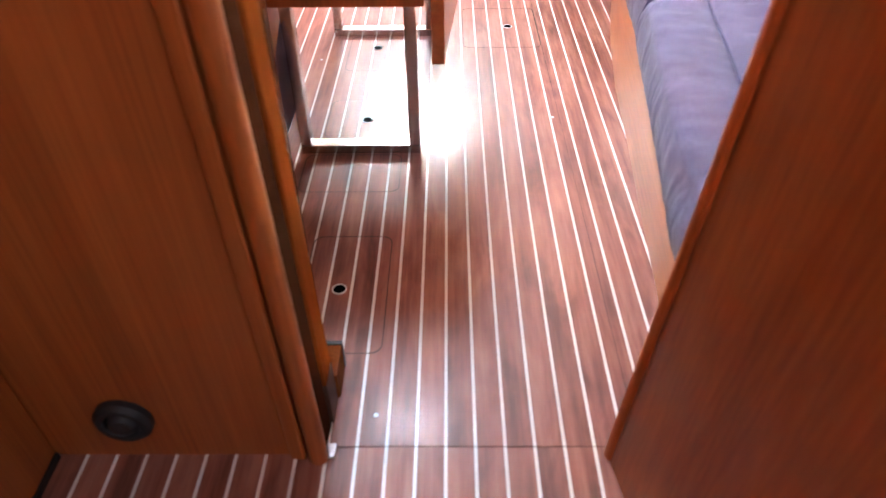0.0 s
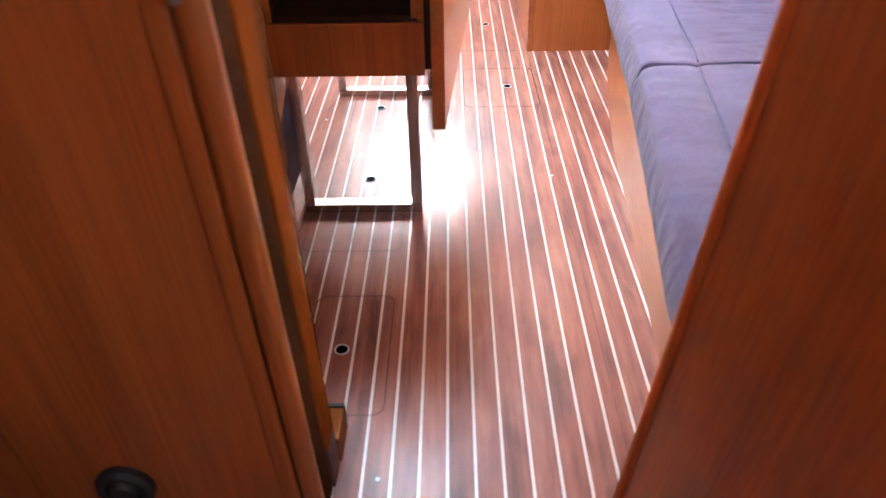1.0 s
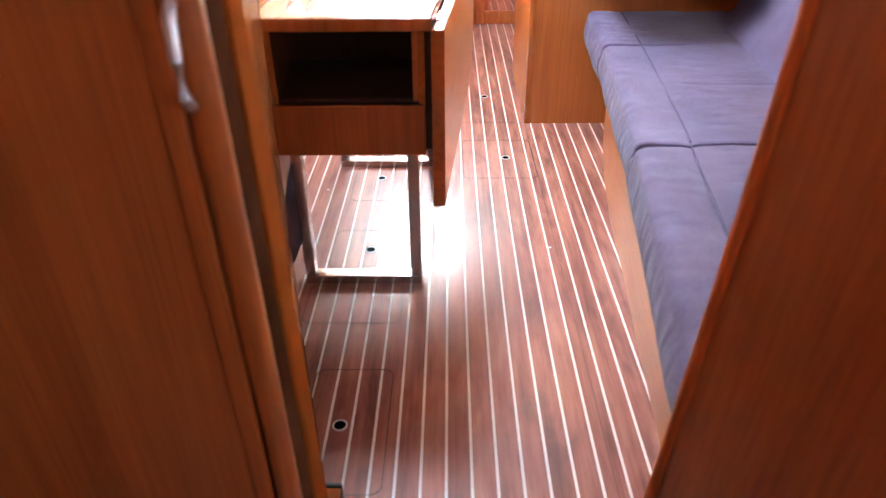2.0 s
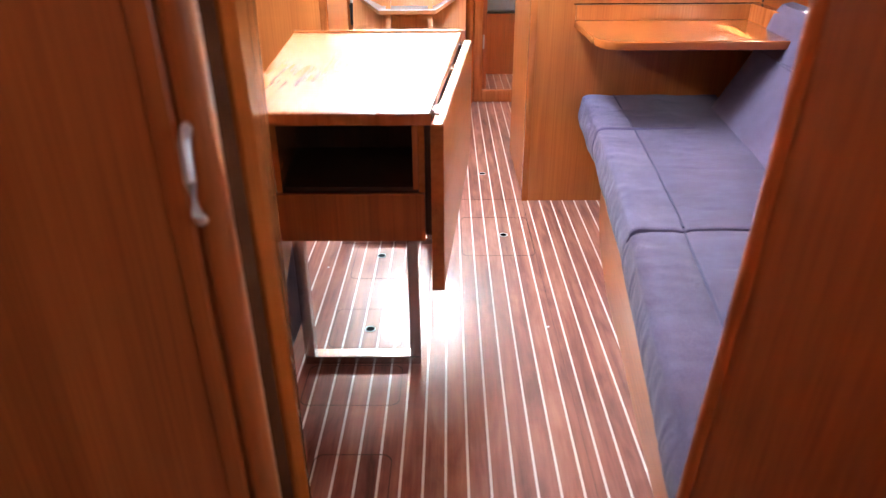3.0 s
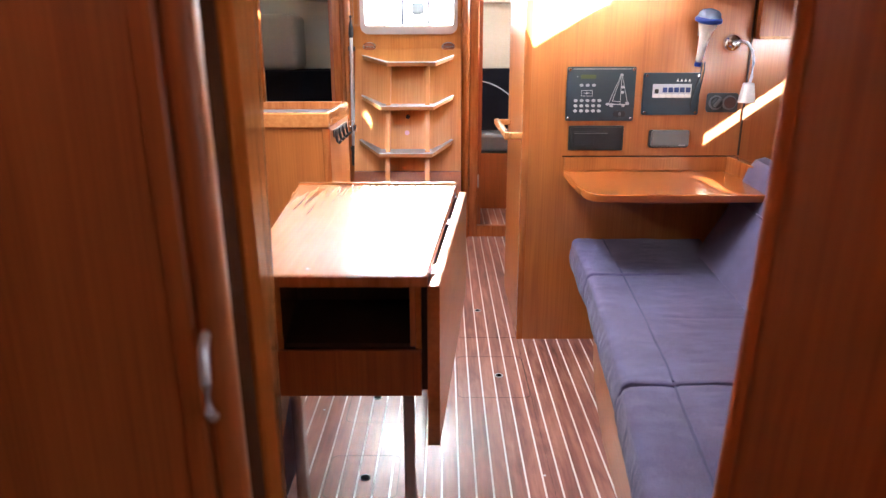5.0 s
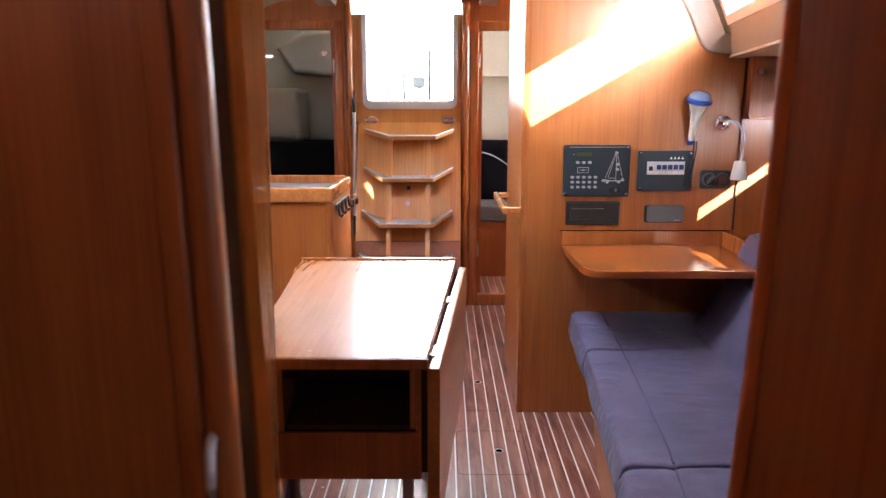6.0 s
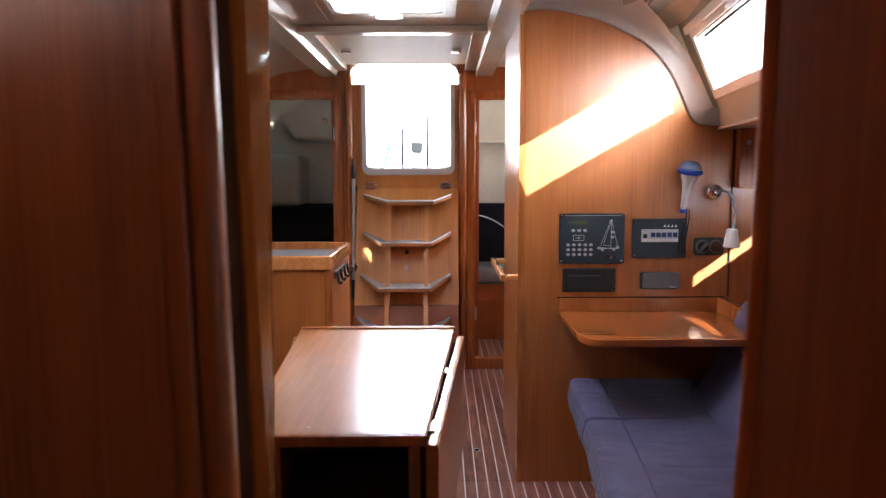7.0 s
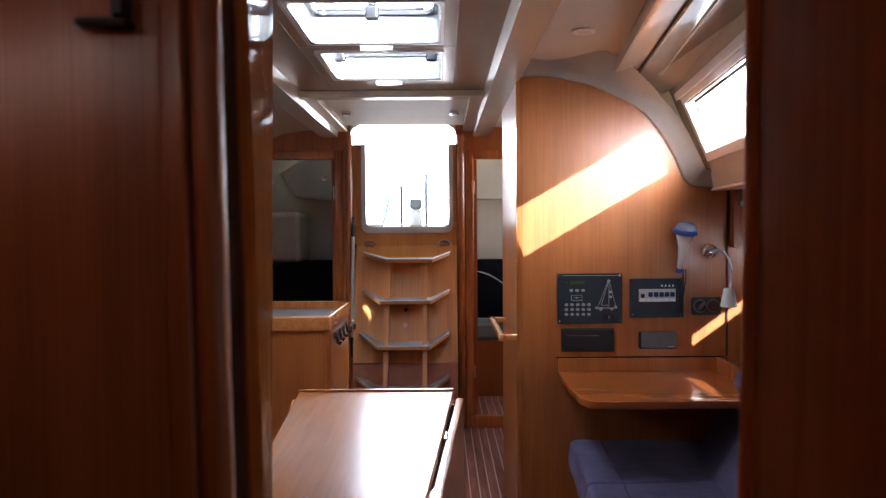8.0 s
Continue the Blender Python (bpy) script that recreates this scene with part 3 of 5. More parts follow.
setting("companionway_corner", merge(prism([(-0.5295, 1.97), (-0.5295, 1.86), (-0.524, 1.885), (-0.508, 1.902), (-0.485, 1.908), (-0.485, 1.97)], AFT - 0.02, AFT + 0.03, "y"), prism([(0.1265, 1.97), (0.1265, 1.86), (0.121, 1.885), (0.105, 1.902), (0.082, 1.908), (0.082, 1.97)], AFT - 0.02, AFT + 0.03, "y")), CREAM, "rounded cream upper corners of the companionway", "trim", False)
setting("companionway_sill", box(CX0 + 0.02, CX1 - 0.02, AFT + 0.02, AFT + 0.05, CZ0 + 0.023, CZ0 + 0.036, 0.003), GELCOAT, "white companionway sill with a dark slot", "trim")
for x0, x1 in ((-0.513, -0.474), (0.113, 0.142)):
    setting("washboard_pocket", ring(rounded(x0, x1, 1.29, 1.785, 0.012), rounded(x0 + 0.008, x1 - 0.006, 1.302, 1.77, 0.008), AFT - 0.01, AFT - 0.001, "y"), PALEWOOD, "pale rounded trim of a narrow pocket beside the companionway", "trim")
setting("door_lining", merge(box(-0.660, -0.6355, AFT + 0.031, AFT + 0.07, 0, 1.71), box(0.2385, 0.262, AFT + 0.031, AFT + 0.07, 0.0, 1.705)), DOORWOOD, "dark cherry rebates of the aft doorways", "door frame", False)
for x, z in ((-0.641, 1.50), (0.243, 1.53), (0.243, 0.36)):
    tagged(part("hinge", box(x - 0.004, x + 0.004, AFT - 0.004, AFT + 0.02, z - 0.04, z + 0.04, 0.002), ALU), "small steel door hinge leaf on the door rebate", "hinge", "door hinges")

# ---- forward bulkhead, jambs and fore cabin ----
LEAN_L = -0.013


def upright(name, outline, mat, label, lean, z0=0.0, z1=1.9, bevel=0.0, category="door frame"):
    return setting(name, prism(outline, z0, z1, "z", bevel, lean), mat, label, category)


upright("wall_forward_port", [(-0.585, 0.795), (-0.20, 0.795), (-0.20, 0.81), (-1.8, 0.81), (-1.8, 0.795)], DOORWOOD, "reddish cherry bulkhead panel beside the cabin doorway", 0.0, category="wall")
arc = [(-0.1745 + 0.0145 * math.cos(radians(a)), 0.787 + 0.012 * math.sin(radians(a))) for a in range(180, 361, 20)]
upright("door_jamb_port", [(-0.189, 0.803)] + arc + [(-0.1615, 0.797), (-0.166, 0.803)], DOORWOOD, "rounded solid cherry door jamb", LEAN_L)
upright("door_jamb_port_edge", [(-0.219, 0.794), (-0.219, 0.789), (-0.2155, 0.786), (-0.1985, 0.785), (-0.195, 0.788), (-0.195, 0.794)], DOORWOOD, "flat cherry cover strip beside the jamb", LEAN_L, bevel=0.001)
# Filled block whose dark colour stands for shade between jamb and post.
upright("door_rebate_shade_port", [(-0.205, 0.8115), (-0.1660, 0.8115), (-0.1640, 0.8495), (-0.205, 0.8495)], REBATE_SHADE, "solid block coloured as the shade in the rebate behind the jamb", LEAN_L)
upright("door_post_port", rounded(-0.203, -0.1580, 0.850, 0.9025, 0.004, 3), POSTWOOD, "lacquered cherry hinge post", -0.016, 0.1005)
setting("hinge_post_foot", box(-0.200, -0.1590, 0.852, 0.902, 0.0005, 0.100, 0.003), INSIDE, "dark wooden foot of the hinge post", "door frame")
setting("door_stop", box(-0.200, -0.1545, 0.9025, 0.970, 0.0005, 0.060, 0.003), GLOSSWOOD, "dark glossy stop block at the foot of the door", "door frame")
# Solid black strip that paints the shade behind the block.
setting("hinge_foot_shade", box(-0.196, -0.1540, 0.9705, 0.977, 0.0005, 0.062), BLACK, "narrow black strip painted as the shaded slit behind the foot block", "trim", False)
setting("threshold_strip", box(-0.165, -0.150, 0.786, 0.812, 0.0003, 0.006, 0.002), ALU, "short metal strip at the doorway threshold", "trim")


def bowed(z):
    """x of the doorway's starboard edge, bowed outboard with height to fit the camera's view."""
    return 0.2775 + 0.0595 * math.sin(min(z, 1.32) / 1.32 * math.pi / 2) ** 1.15


def bowed_upright(name, outline, mat, label, category, z1=1.9, n=38):
    """An upright whose outline, (x from the edge, y), follows the bowed doorway edge."""
    bm = bmesh.new()
    rows = []
    for k in range(n + 1):
        z = z1 * k / n
        rows.append([bm.verts.new((bowed(z) + p if p < 0.2 else 0.70, q, z)) for p, q in outline])
    for A, B in zip(rows, rows[1:]):
        for i in range(len(outline)):
            j = (i + 1) % len(outline)
            bm.faces.new((A[i], A[j], B[j], B[i]))
    bm.faces.new(rows[0])
    bm.faces.new(rows[-1])
    bmesh.ops.recalc_face_normals(bm, faces=bm.faces[:])
    return setting(name, bm, mat, label, category)


bowed_upright("wall_forward_starboard", [(0.0032, 0.778), (0.0036, 0.774), (0.012, 0.72), (0.031, 0.64), (0.058, 0.55), (0.088, 0.46), (0.5, 0.44), (0.5, 0.800), (0.0035, 0.800)], DOORWOOD, "reddish cherry bulkhead panel beside the doorway", "wall")
setting("wall_forward_outboard", merge(box(0.7005, 1.52, 0.76, 0.809, 0.0, 1.455), box(0.7005, 0.90, 0.76, 0.809, 1.4555, 1.93)), DOORWOOD, "cherry bulkhead outboard of the doorway", "wall", False)
arc = [(0.0045 + 0.0095 * math.cos(radians(a)), 0.7945 + 0.0115 * math.sin(radians(a))) for a in range(100, 261, 20)]
bowed_upright("door_jamb_starboard", arc + [(0.0030, 0.7838), (0.0030, 0.8055)], JAMBWOOD, "rounded solid cherry edge strip of the doorway", "door frame")
setting("wall_cabin_port", box(-0.64, -0.588, -1.0, 0.79, 0.0, 1.9), DOORWOOD, "dark cherry locker side in the fore cabin", "wall", False)
# Opening made up for the added lamp behind it.
setting("wall_cabin_starboard", wall_with_hole(0.66, 0.70, -1.0, 0.44, 0.0, 1.9, -0.19, 0.19, 0.94, 1.16), DOORWOOD, "dark cherry locker side in the fore cabin", "wall", False)
# No gap is cut; a black strip paints its shadow.
setting("skirting_shade", box(-0.588, -0.583, -0.5, 0.79, 0.0003, 0.012), BLACK, "black strip painted as the shadow gap along the locker foot", "trim", False)
# The opening is made up to suit the added overhead lamp.
setting("ceiling_cabin", merge(box(-0.64, -0.25, -1.0, 0.79, 1.9, 1.95), box(0.25, 0.70, -1.0, 0.766, 1.9, 1.95), box(-0.25, 0.25, -1.0, -0.92, 1.9, 1.95), box(-0.25, 0.25, -0.48, 0.79, 1.9, 1.95)), LINER, "beige ceiling of the fore cabin with an unseen opening for the added lamp", "ceiling", False)
setting("wall_over_doorway", box(-0.30, 0.40, 0.797, 0.809, 1.84, 1.97), DOORWOOD, "cherry header above the cabin doorway", "wall", False)

# ---- the open cabin door ----
door = thing("cabin_door", "polished cherry cabin door standing open into the saloon", "door")


def door_leaf(n=16):
    """A tall thin leaf, very slightly twisted between hinge and free edge to fit the camera's view."""
    bm = bmesh.new()
    rows = []
    for k in range(n + 1):
        z = 0.012 + 1.808 * k / n
        a, b = Vector((-0.1625 - 0.016 * z, 0.905)), Vector((-0.313 + 0.016 * z, 1.436))
        d = Vector((-(b - a).y, (b - a).x)).normalized() * 0.026
        rows.append([bm.verts.new((p.x, p.y, z)) for p in (a, b, b + d, a + d)])
    for A, B in zip(rows, rows[1:]):
        for i in range(4):
            bm.faces.new((A[i], A[(i + 1) % 4], B[(i + 1) % 4], B[i]))
    bm.faces.new(rows[0])
    bm.faces.new(rows[-1])
    bmesh.ops.recalc_face_normals(bm, faces=bm.faces[:])
    return bm


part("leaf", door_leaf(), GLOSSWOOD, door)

# ---- fore cabin fittings ----
pull = thing("door_pull", "slim grey metal pull handle on the bulkhead panel", "handle")
part("bow", tube([(-0.193, 0.7855, 0.806), (-0.193, 0.772, 0.808), (-0.192, 0.763, 0.818), (-0.192, 0.760, 0.850), (-0.192, 0.763, 0.882), (-0.193, 0.772, 0.892), (-0.193, 0.7855, 0.894)], 0.0055, 10), ALU, pull)
mv = Matrix.Translation((-0.452, 0.7948, 0.098)) @ Euler((radians(90), 0, 0)).to_matrix().to_4x4()
vent = thing("round_vent", "round black rubber vent low on the bulkhead panel", "vent")
part("rim", lathe([(0.043, 0.0), (0.043, 0.010), (0.036, 0.017), (0.028, 0.017), (0.024, 0.010), (0.024, 0.0)], mv, 32), BLACK, vent)
part("core", lathe([(0.0235, 0.0005), (0.0235, 0.012), (0.016, 0.020), (0.004, 0.021)], mv, 24), BLACK, vent)
hook = thing("coat_hook", "black angled coat hook on the bulkhead panel", "hook")
part("arm", merge(box(-0.312, -0.262, 0.772, 0.7945, 1.470, 1.478, 0.003), box(-0.278, -0.266, 0.772, 0.7945, 1.479, 1.60, 0.003)), BLACK, hook)

# ---- saloon table ----
TY0, TY1 = 1.465, 2.42


def across(y, a, b):
    """x at y along a side that runs from a at the front to b at the back."""
    return a + (b - a) * (y - TY0) / (TY1 - TY0)


table = thing("saloon_table", "cherry drop-leaf saloon table with both leaves folded down", "table")
part("tabletop", prism([(-0.330, TY0), (-0.003, TY0), (0.073, TY1), (-0.456, TY1), (-0.404, 1.80), (-0.372, 1.58)], 0.698, 0.722, "z", 0.004), TABLEWOOD, table, "glossy pale cherry veneer top")
part("back_fiddle", box(-0.456, 0.071, TY1 - 0.016, TY1 + 0.004, 0.7225, 0.7285, 0.002), TRIMWOOD, table, "raised cherry lip along the back edge")
part("front_edge", box(-0.331, -0.001, TY0 - 0.008, TY0 - 0.0005, 0.697, 0.7215, 0.003), TRIMWOOD, table, "solid cherry front edge")
bl0, bl1, br0, br1 = -0.304, -0.400, -0.016, 0.052
w = 0.012
part("side_panel", prism([(bl0 - w, TY0 + 0.02), (bl0, TY0 + 0.02), (bl1, TY1 - 0.03), (bl1 - w, TY1 - 0.03)], 0.452, 0.6975, "z"), VENEER_Y, table, "", False)
part("side_panel", prism([(br0 - w, TY0 + 0.02), (br0, TY0 + 0.02), (br1, TY1 - 0.03), (br1 - w, TY1 - 0.03)], 0.452, 0.6975, "z"), VENEER_Y, table, "", False)
# These inside boards wear the compartment's shade as a dark colour.
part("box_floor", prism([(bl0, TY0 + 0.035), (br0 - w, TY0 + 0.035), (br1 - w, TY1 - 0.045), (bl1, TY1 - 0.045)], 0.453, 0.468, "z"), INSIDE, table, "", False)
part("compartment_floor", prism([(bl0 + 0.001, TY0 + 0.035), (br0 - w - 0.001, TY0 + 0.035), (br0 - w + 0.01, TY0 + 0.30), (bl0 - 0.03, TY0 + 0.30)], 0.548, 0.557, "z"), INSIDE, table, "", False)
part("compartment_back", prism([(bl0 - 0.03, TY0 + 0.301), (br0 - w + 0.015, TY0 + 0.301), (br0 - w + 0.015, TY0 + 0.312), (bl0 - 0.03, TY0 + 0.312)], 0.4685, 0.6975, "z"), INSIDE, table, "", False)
part("box_back", prism([(bl1, TY1 - 0.044), (br1 - w, TY1 - 0.044), (br1 - w, TY1 - 0.03), (bl1, TY1 - 0.03)], 0.453, 0.6975, "z"), VENEER, table, "", False)
part("apron", box(-0.316, -0.016, TY0 + 0.008, TY0 + 0.0195, 0.447, 0.552, 0.003), DOORWOOD, table, "plain cherry front board below the open compartment")
# Filler added so the gap by the leaf stays dark.
part("leaf_gap_filler", prism([(br0 + 0.0005, TY0 + 0.03), (-0.0040, TY0 + 0.03), (0.0720, TY1 - 0.03), (br1 + 0.0005, TY1 - 0.03)], 0.452, 0.6975, "z"), INSIDE, table, "added dark filler that stops light behind the folded leaf", False)
part("post", prism([(br0 - w - 0.012, TY0 + 0.021), (br0 - w - 0.0005, TY0 + 0.021), (br0 - w - 0.0005, TY0 + 0.05), (br0 - w - 0.012, TY0 + 0.05)], 0.557, 0.6975, "z"), TRIMWOOD, table, "", False)


def leaf(parent, x0, x1, out):
    a, b = (TY0 - 0.004, TY1 - 0.02)
    t = 0.025 * out
    bm = prism([(x0, a), (x1, b), (x1 + t, b), (x0 + t, a)], 0.335, 0.699, "z", 0.004)
    return part("leaf", bm, LEAFWOOD, parent, "folded-down glossy table leaf")


leaf(table, -0.003, 0.080, 1)
leaf(table, -0.3175, -0.450, -1)
for y in (1.56, 1.98, 2.33):
    xx = across(y, -0.003, 0.073)
    part("leaf_hinge", box(xx - 0.004, xx + 0.010, y - 0.03, y + 0.03, 0.6995, 0.7035, 0.0015), CHROME, table, "steel hinge")
rp = across(1.75, 0.014, 0.097)
part("leaf_stud", lathe([(0.012, 0), (0.012, 0.002), (0.007, 0.003), (0.006, 0.001)], Matrix.Translation((rp + 0.0005, 1.75, 0.42)) @ Euler((0, radians(90), radians(-4.9))).to_matrix().to_4x4(), 16), STEEL, table, "small steel stud")
# steel frame legs, front and back
for y in (1.660, 2.375):
    x0, x1 = (-0.343, -0.043) if y < 2 else (-0.350, -0.020)
    d = 0.038
    part("leg", box(x0, x0 + 0.026, y, y + d, 0.024, 0.4525, 0.002), STEEL, table, "brushed steel frame leg")
    part("leg", box(x1 - 0.026, x1, y, y + d, 0.024, 0.4525, 0.002), STEEL, table, "brushed steel frame leg")
    foot = part("foot_bar", box(x0, x1, y - 0.001, y + d, 0.0006, 0.0235, 0.002), STEEL, table, "brushed steel foot bar")
    for xs in (x0 + 0.05, x1 - 0.045):
        part("screw", lathe([(0.006, 0), (0.006, 0.0015), (0.003, 0.0025)], Matrix.Translation((xs, y + d / 2, 0.0237)), 12), CHROME, foot)

# ---- starboard settee ----
settee = thing("starboard_settee", "settee base of curved cherry with blue-violet cushions", "settee")
FRONT = [(0.395, 0.83), (0.438, 1.15), (0.462, 1.42), (0.490, 1.70), (0.515, 2.00), (0.552, 2.28), (0.600, 2.55), (0.649, NAV - 0.002)]
part("base", prism(FRONT + [(1.49, NAV - 0.002), (1.49, 0.83)], 0.0006, 0.325, "z"), wood("settee_base_veneer", *CHERRY, scale=(30, 2.2, 60), rough=0.36, coat=0.15), settee, "lacquered cherry front")


EDGE = [(0.335, 0.84), (0.362, 1.10), (0.410, 1.45), (0.436, 1.62), (0.470, 1.95), (0.505, 2.32), (0.535, 2.76)]
BACKL = [(0.72, 0.84), (0.90, 2.0), (0.985, 2.76)]


def at_y(line, y):
    for (xa, ya), (xb, yb) in zip(line, line[1:]):
        if y <= yb:
            return xa + (xb - xa) * (y - ya) / (yb - ya)
    return line[-1][0]


def creases(x, y, inner, seed):
    """Short slack folds that run across the seat inboard of the seam."""
    fold = 0.0
    for k in range(4):
        yc = 1.10 + 0.275 * k + 0.05 * noise.noise(Vector((seed, k, 0))) + 0.012 * noise.noise(Vector((x * 9, k, 4)))
        fold -= 0.0045 * math.exp(-((y - yc) / 0.007) ** 2) * max(0.0, noise.noise(Vector((x * 7, k * 3.1, 9))) + 0.35)
    return inner * (fold + 0.0012 * noise.noise(Vector((x * 30, y * 55, seed))))


def cushion(y0, y1, z0=0.322, z1=0.437, ny=150, seed=0.0):
    """A soft upholstered block: crowned top, bellied front, puckered ends."""
    bm = bmesh.new()
    def edge(u):
        """Rounds an edge: 0 at the rim, 1 inside."""
        return math.sqrt(max(0.0, 1 - (1 - min(u, 1.0)) ** 2))
    grid = []
    prof = []
    # profile round the front: down the face, round the nose, over the top
    for k in range(7):
        prof.append((0.0, k / 7))
    for k in range(6):
        a = math.pi / 2 * k / 6
        prof.append((0.028 * (1 - math.cos(a)), 1 + 0.2 * math.sin(a)))
    inner = 24
    for k in range(inner + 1):
        prof.append((0.028 + k / inner, 1.2))
    for j in range(ny + 1):
        v = j / ny
        y = y0 + (y1 - y0) * v
        e = edge(min(v, 1 - v) * (y1 - y0) / 0.012)
        fx, bx = at_y(EDGE, y), at_y(BACKL, y) + 0.05
        row = []
        for d, h in prof:
            if d <= 0.028:
                x = fx + d + (1 - e) * 0.006
            else:
                x = fx + 0.028 + (d - 0.028) * (bx - fx - 0.028)
            z = z0 + (z1 - z0) * (h / 1.2)
            if h >= 1.0:
                z -= (1 - e) * 0.014
            pull = 0.006 * noise.noise(Vector((x * 6, y * 5, z * 6 + seed))) + 0.002 * noise.noise(Vector((x * 26, y * 30, seed)))
            if h < 1.0:
                x += pull * 1.2 - 0.010 * math.sin(math.pi * h) + (0.0010 * math.sin(y * 170 + 14 * noise.noise(Vector((y * 9, seed, h)))) if h > 0.2 else 0)
            else:
                z += pull
                s = x - at_y([(p[0] + 0.115, p[1]) for p in EDGE], y)
                z -= 0.006 * math.exp(-(s / 0.006) ** 2)
                if s > 0.02:
                    z += creases(x, y, min(1.0, (s - 0.02) / 0.06), seed)
            row.append(bm.verts.new((x, y, z)))
        grid.append(row)
    for A, B in zip(grid, grid[1:]):
        for i in range(len(A) - 1):
            bm.faces.new((A[i], A[i + 1], B[i + 1], B[i]))
    for row in (grid[0], grid[-1]):
        low = [bm.verts.new((row[-1].co.x, row[-1].co.y, z0))]
        bm.faces.new(row + low)
    bmesh.ops.recalc_face_normals(bm, faces=bm.faces[:])
    return bm


def piping(y0, y1):
    pts = []
    n = 26
    for k in range(n + 1):
        y = y0 + 0.012 + (y1 - y0 - 0.024) * k / n
        pts.append((at_y(EDGE, y) + 0.1185, y, 0.4365 + 0.004 * noise.noise(Vector((y * 5, 2, 3)))))
    return tube(pts, 0.0026, 6)


for k, (y0, y1) in enumerate(((0.845, 1.5495), (1.5505, 2.3195), (2.3205, 2.768))):
    c = thing("seat_cushion", "blue-violet woven seat cushion with a piped seam on the settee", "cushion", "settee seat cushions")
    part("cover", cushion(y0, y1, seed=3.1 * k), CLOTH, c, "", True)
    part("piping", piping(y0, y1), SEAM, c, "darker piped seam")
# bench top under the cushions
part("bench_top", prism([(x + 0.02, y) for x, y in FRONT[:-1]] + [(0.66, NAV - 0.004), (1.48, NAV - 0.004), (1.48, 0.84)], 0.3255, 0.336, "z"), VENEER_Y, settee, "", False).location.z = -0.014


def backrest(y0, y1, seed):
    bm = bmesh.new()
    prof = [(0.0, 0.44), (0.035, 0.50), (0.075, 0.57), (0.110, 0.635), (0.118, 0.645), (0.135, 0.70), (0.152, 0.755), (0.172, 0.782), (0.205, 0.79), (0.235, 0.775), (0.25, 0.72), (0.25, 0.44)]
    rows = []
    ny = 20
    for j in range(ny + 1):
        v = j / ny
        y = y0 + (y1 - y0) * v
        e = math.sqrt(max(0.0, 1 - (1 - min(1.0, min(v, 1 - v) * (y1 - y0) / 0.03)) ** 2))
        b = at_y(BACKL, y) - 0.012
        row = []
        for i, (d, z) in enumerate(prof):
            k = 0.004 * noise.noise(Vector((y * 5, z * 7, seed)))
            row.append(bm.verts.new((b + d + (1 - e) * 0.018 + k, y, z - (0.02 * (1 - e) if z > 0.76 else 0))))
        rows.append(row)
    for A, B in zip(rows, rows[1:]):
        for i in range(len(A) - 1):
            bm.faces.new((A[i], A[i + 1], B[i + 1], B[i]))
    bm.faces.new(rows[0])
    bm.faces.new(rows[-1])
    bmesh.ops.recalc_face_normals(bm, faces=bm.faces[:])
    return bm


for k, (y0, y1) in enumerate(((0.85, 1.70), (1.705, 2.60))):
    c = thing("back_cushion", "upright blue-violet back cushion with a piped head roll", "cushion", "settee back cushions")
    part("cover", backrest(y0, y1, k * 4.0), CLOTH, c)
    part("piping", tube([(at_y(BACKL, y0 + (y1 - y0) * t / 12) - 0.012 + 0.1145, y0 + (y1 - y0) * t / 12, 0.641) for t in range(13)], 0.004, 6), CLOTH, c, "piped seam below the head roll")
setting("hull_shelf", box(1.235, 1.5, 0.83, NAV - 0.07, 0.70, 0.725), VENEER_Y, "cherry shelf behind the settee back", "shelf", False)
setting("hull_ceiling_panel", box(1.492, 1.499, 0.83, NAV - 0.07, 0.73, 1.0), VENEER_Y, "cherry lining along the hull side", "wall", False)

# ---- chart table and its wall ----
nav = thing("chart_table", "cherry chart table fixed to the partition", "table")
part("tabletop", prism([(0.490, NAV - 0.001), (0.490, 2.42), (0.497, 2.372), (0.512, 2.337), (0.535, 2.322), (0.565, 2.314), (1.0895, 2.314), (1.1115, NAV - 0.0125), (1.1115, NAV - 0.001)][::-1], 0.678, 0.705, "z", 0.005), CHARTTOP, nav, "rounded glossy cherry top")
part("upstand", box(0.4915, 1.145, NAV - 0.012, NAV - 0.001, 0.7055, 0.758, 0.001), VENEER, nav, "cherry backboard")
part("joint", box(0.483, 1.1475, NAV - 0.004, NAV - 0.0008, 0.7585, 0.7625), GROOVE, nav, "dark joint line", False)
part("side_fiddle", prism([(1.091, 2.30), (1.125, 2.30), (1.150, NAV - 0.013), (1.112, NAV - 0.013)], 0.70, 0.762, "z", 0.005), TRIMWOOD, nav, "raised outboard fiddle")
part("side_shelf", prism([(1.126, 2.30), (1.49, 2.30), (1.49, NAV - 0.015), (1.151, NAV - 0.015)], 0.728, 0.74, "z", 0.002), VENEER_X, nav, "cherry shelf outboard")

YP = NAV - 0.0006


def disc(x, z, r, h, mat, parent, name, sx_=1.0, y=YP, label="", seg=16):
    m = Matrix.Translation((x, y, z)) @ Euler((radians(90), 0, 0)).to_matrix().to_4x4() @ Matrix.Diagonal((sx_, 1, 1, 1))
    return part(name, lathe([(r, 0), (r, h * 0.6), (r * 0.75, h)], m, seg), mat, parent, label)


def plate(x0, x1, z0, z1, t, r, mat, parent, name, y=YP, label="", bevel=0.0015):
    return part(name, prism(rounded(x0, x1, z0, z1, r, 4), y - t, y, "y", bevel), mat, parent, label)


panel = thing("switch_panel", "slate-blue boat switch panel with silver buttons and yacht outline", "panel")
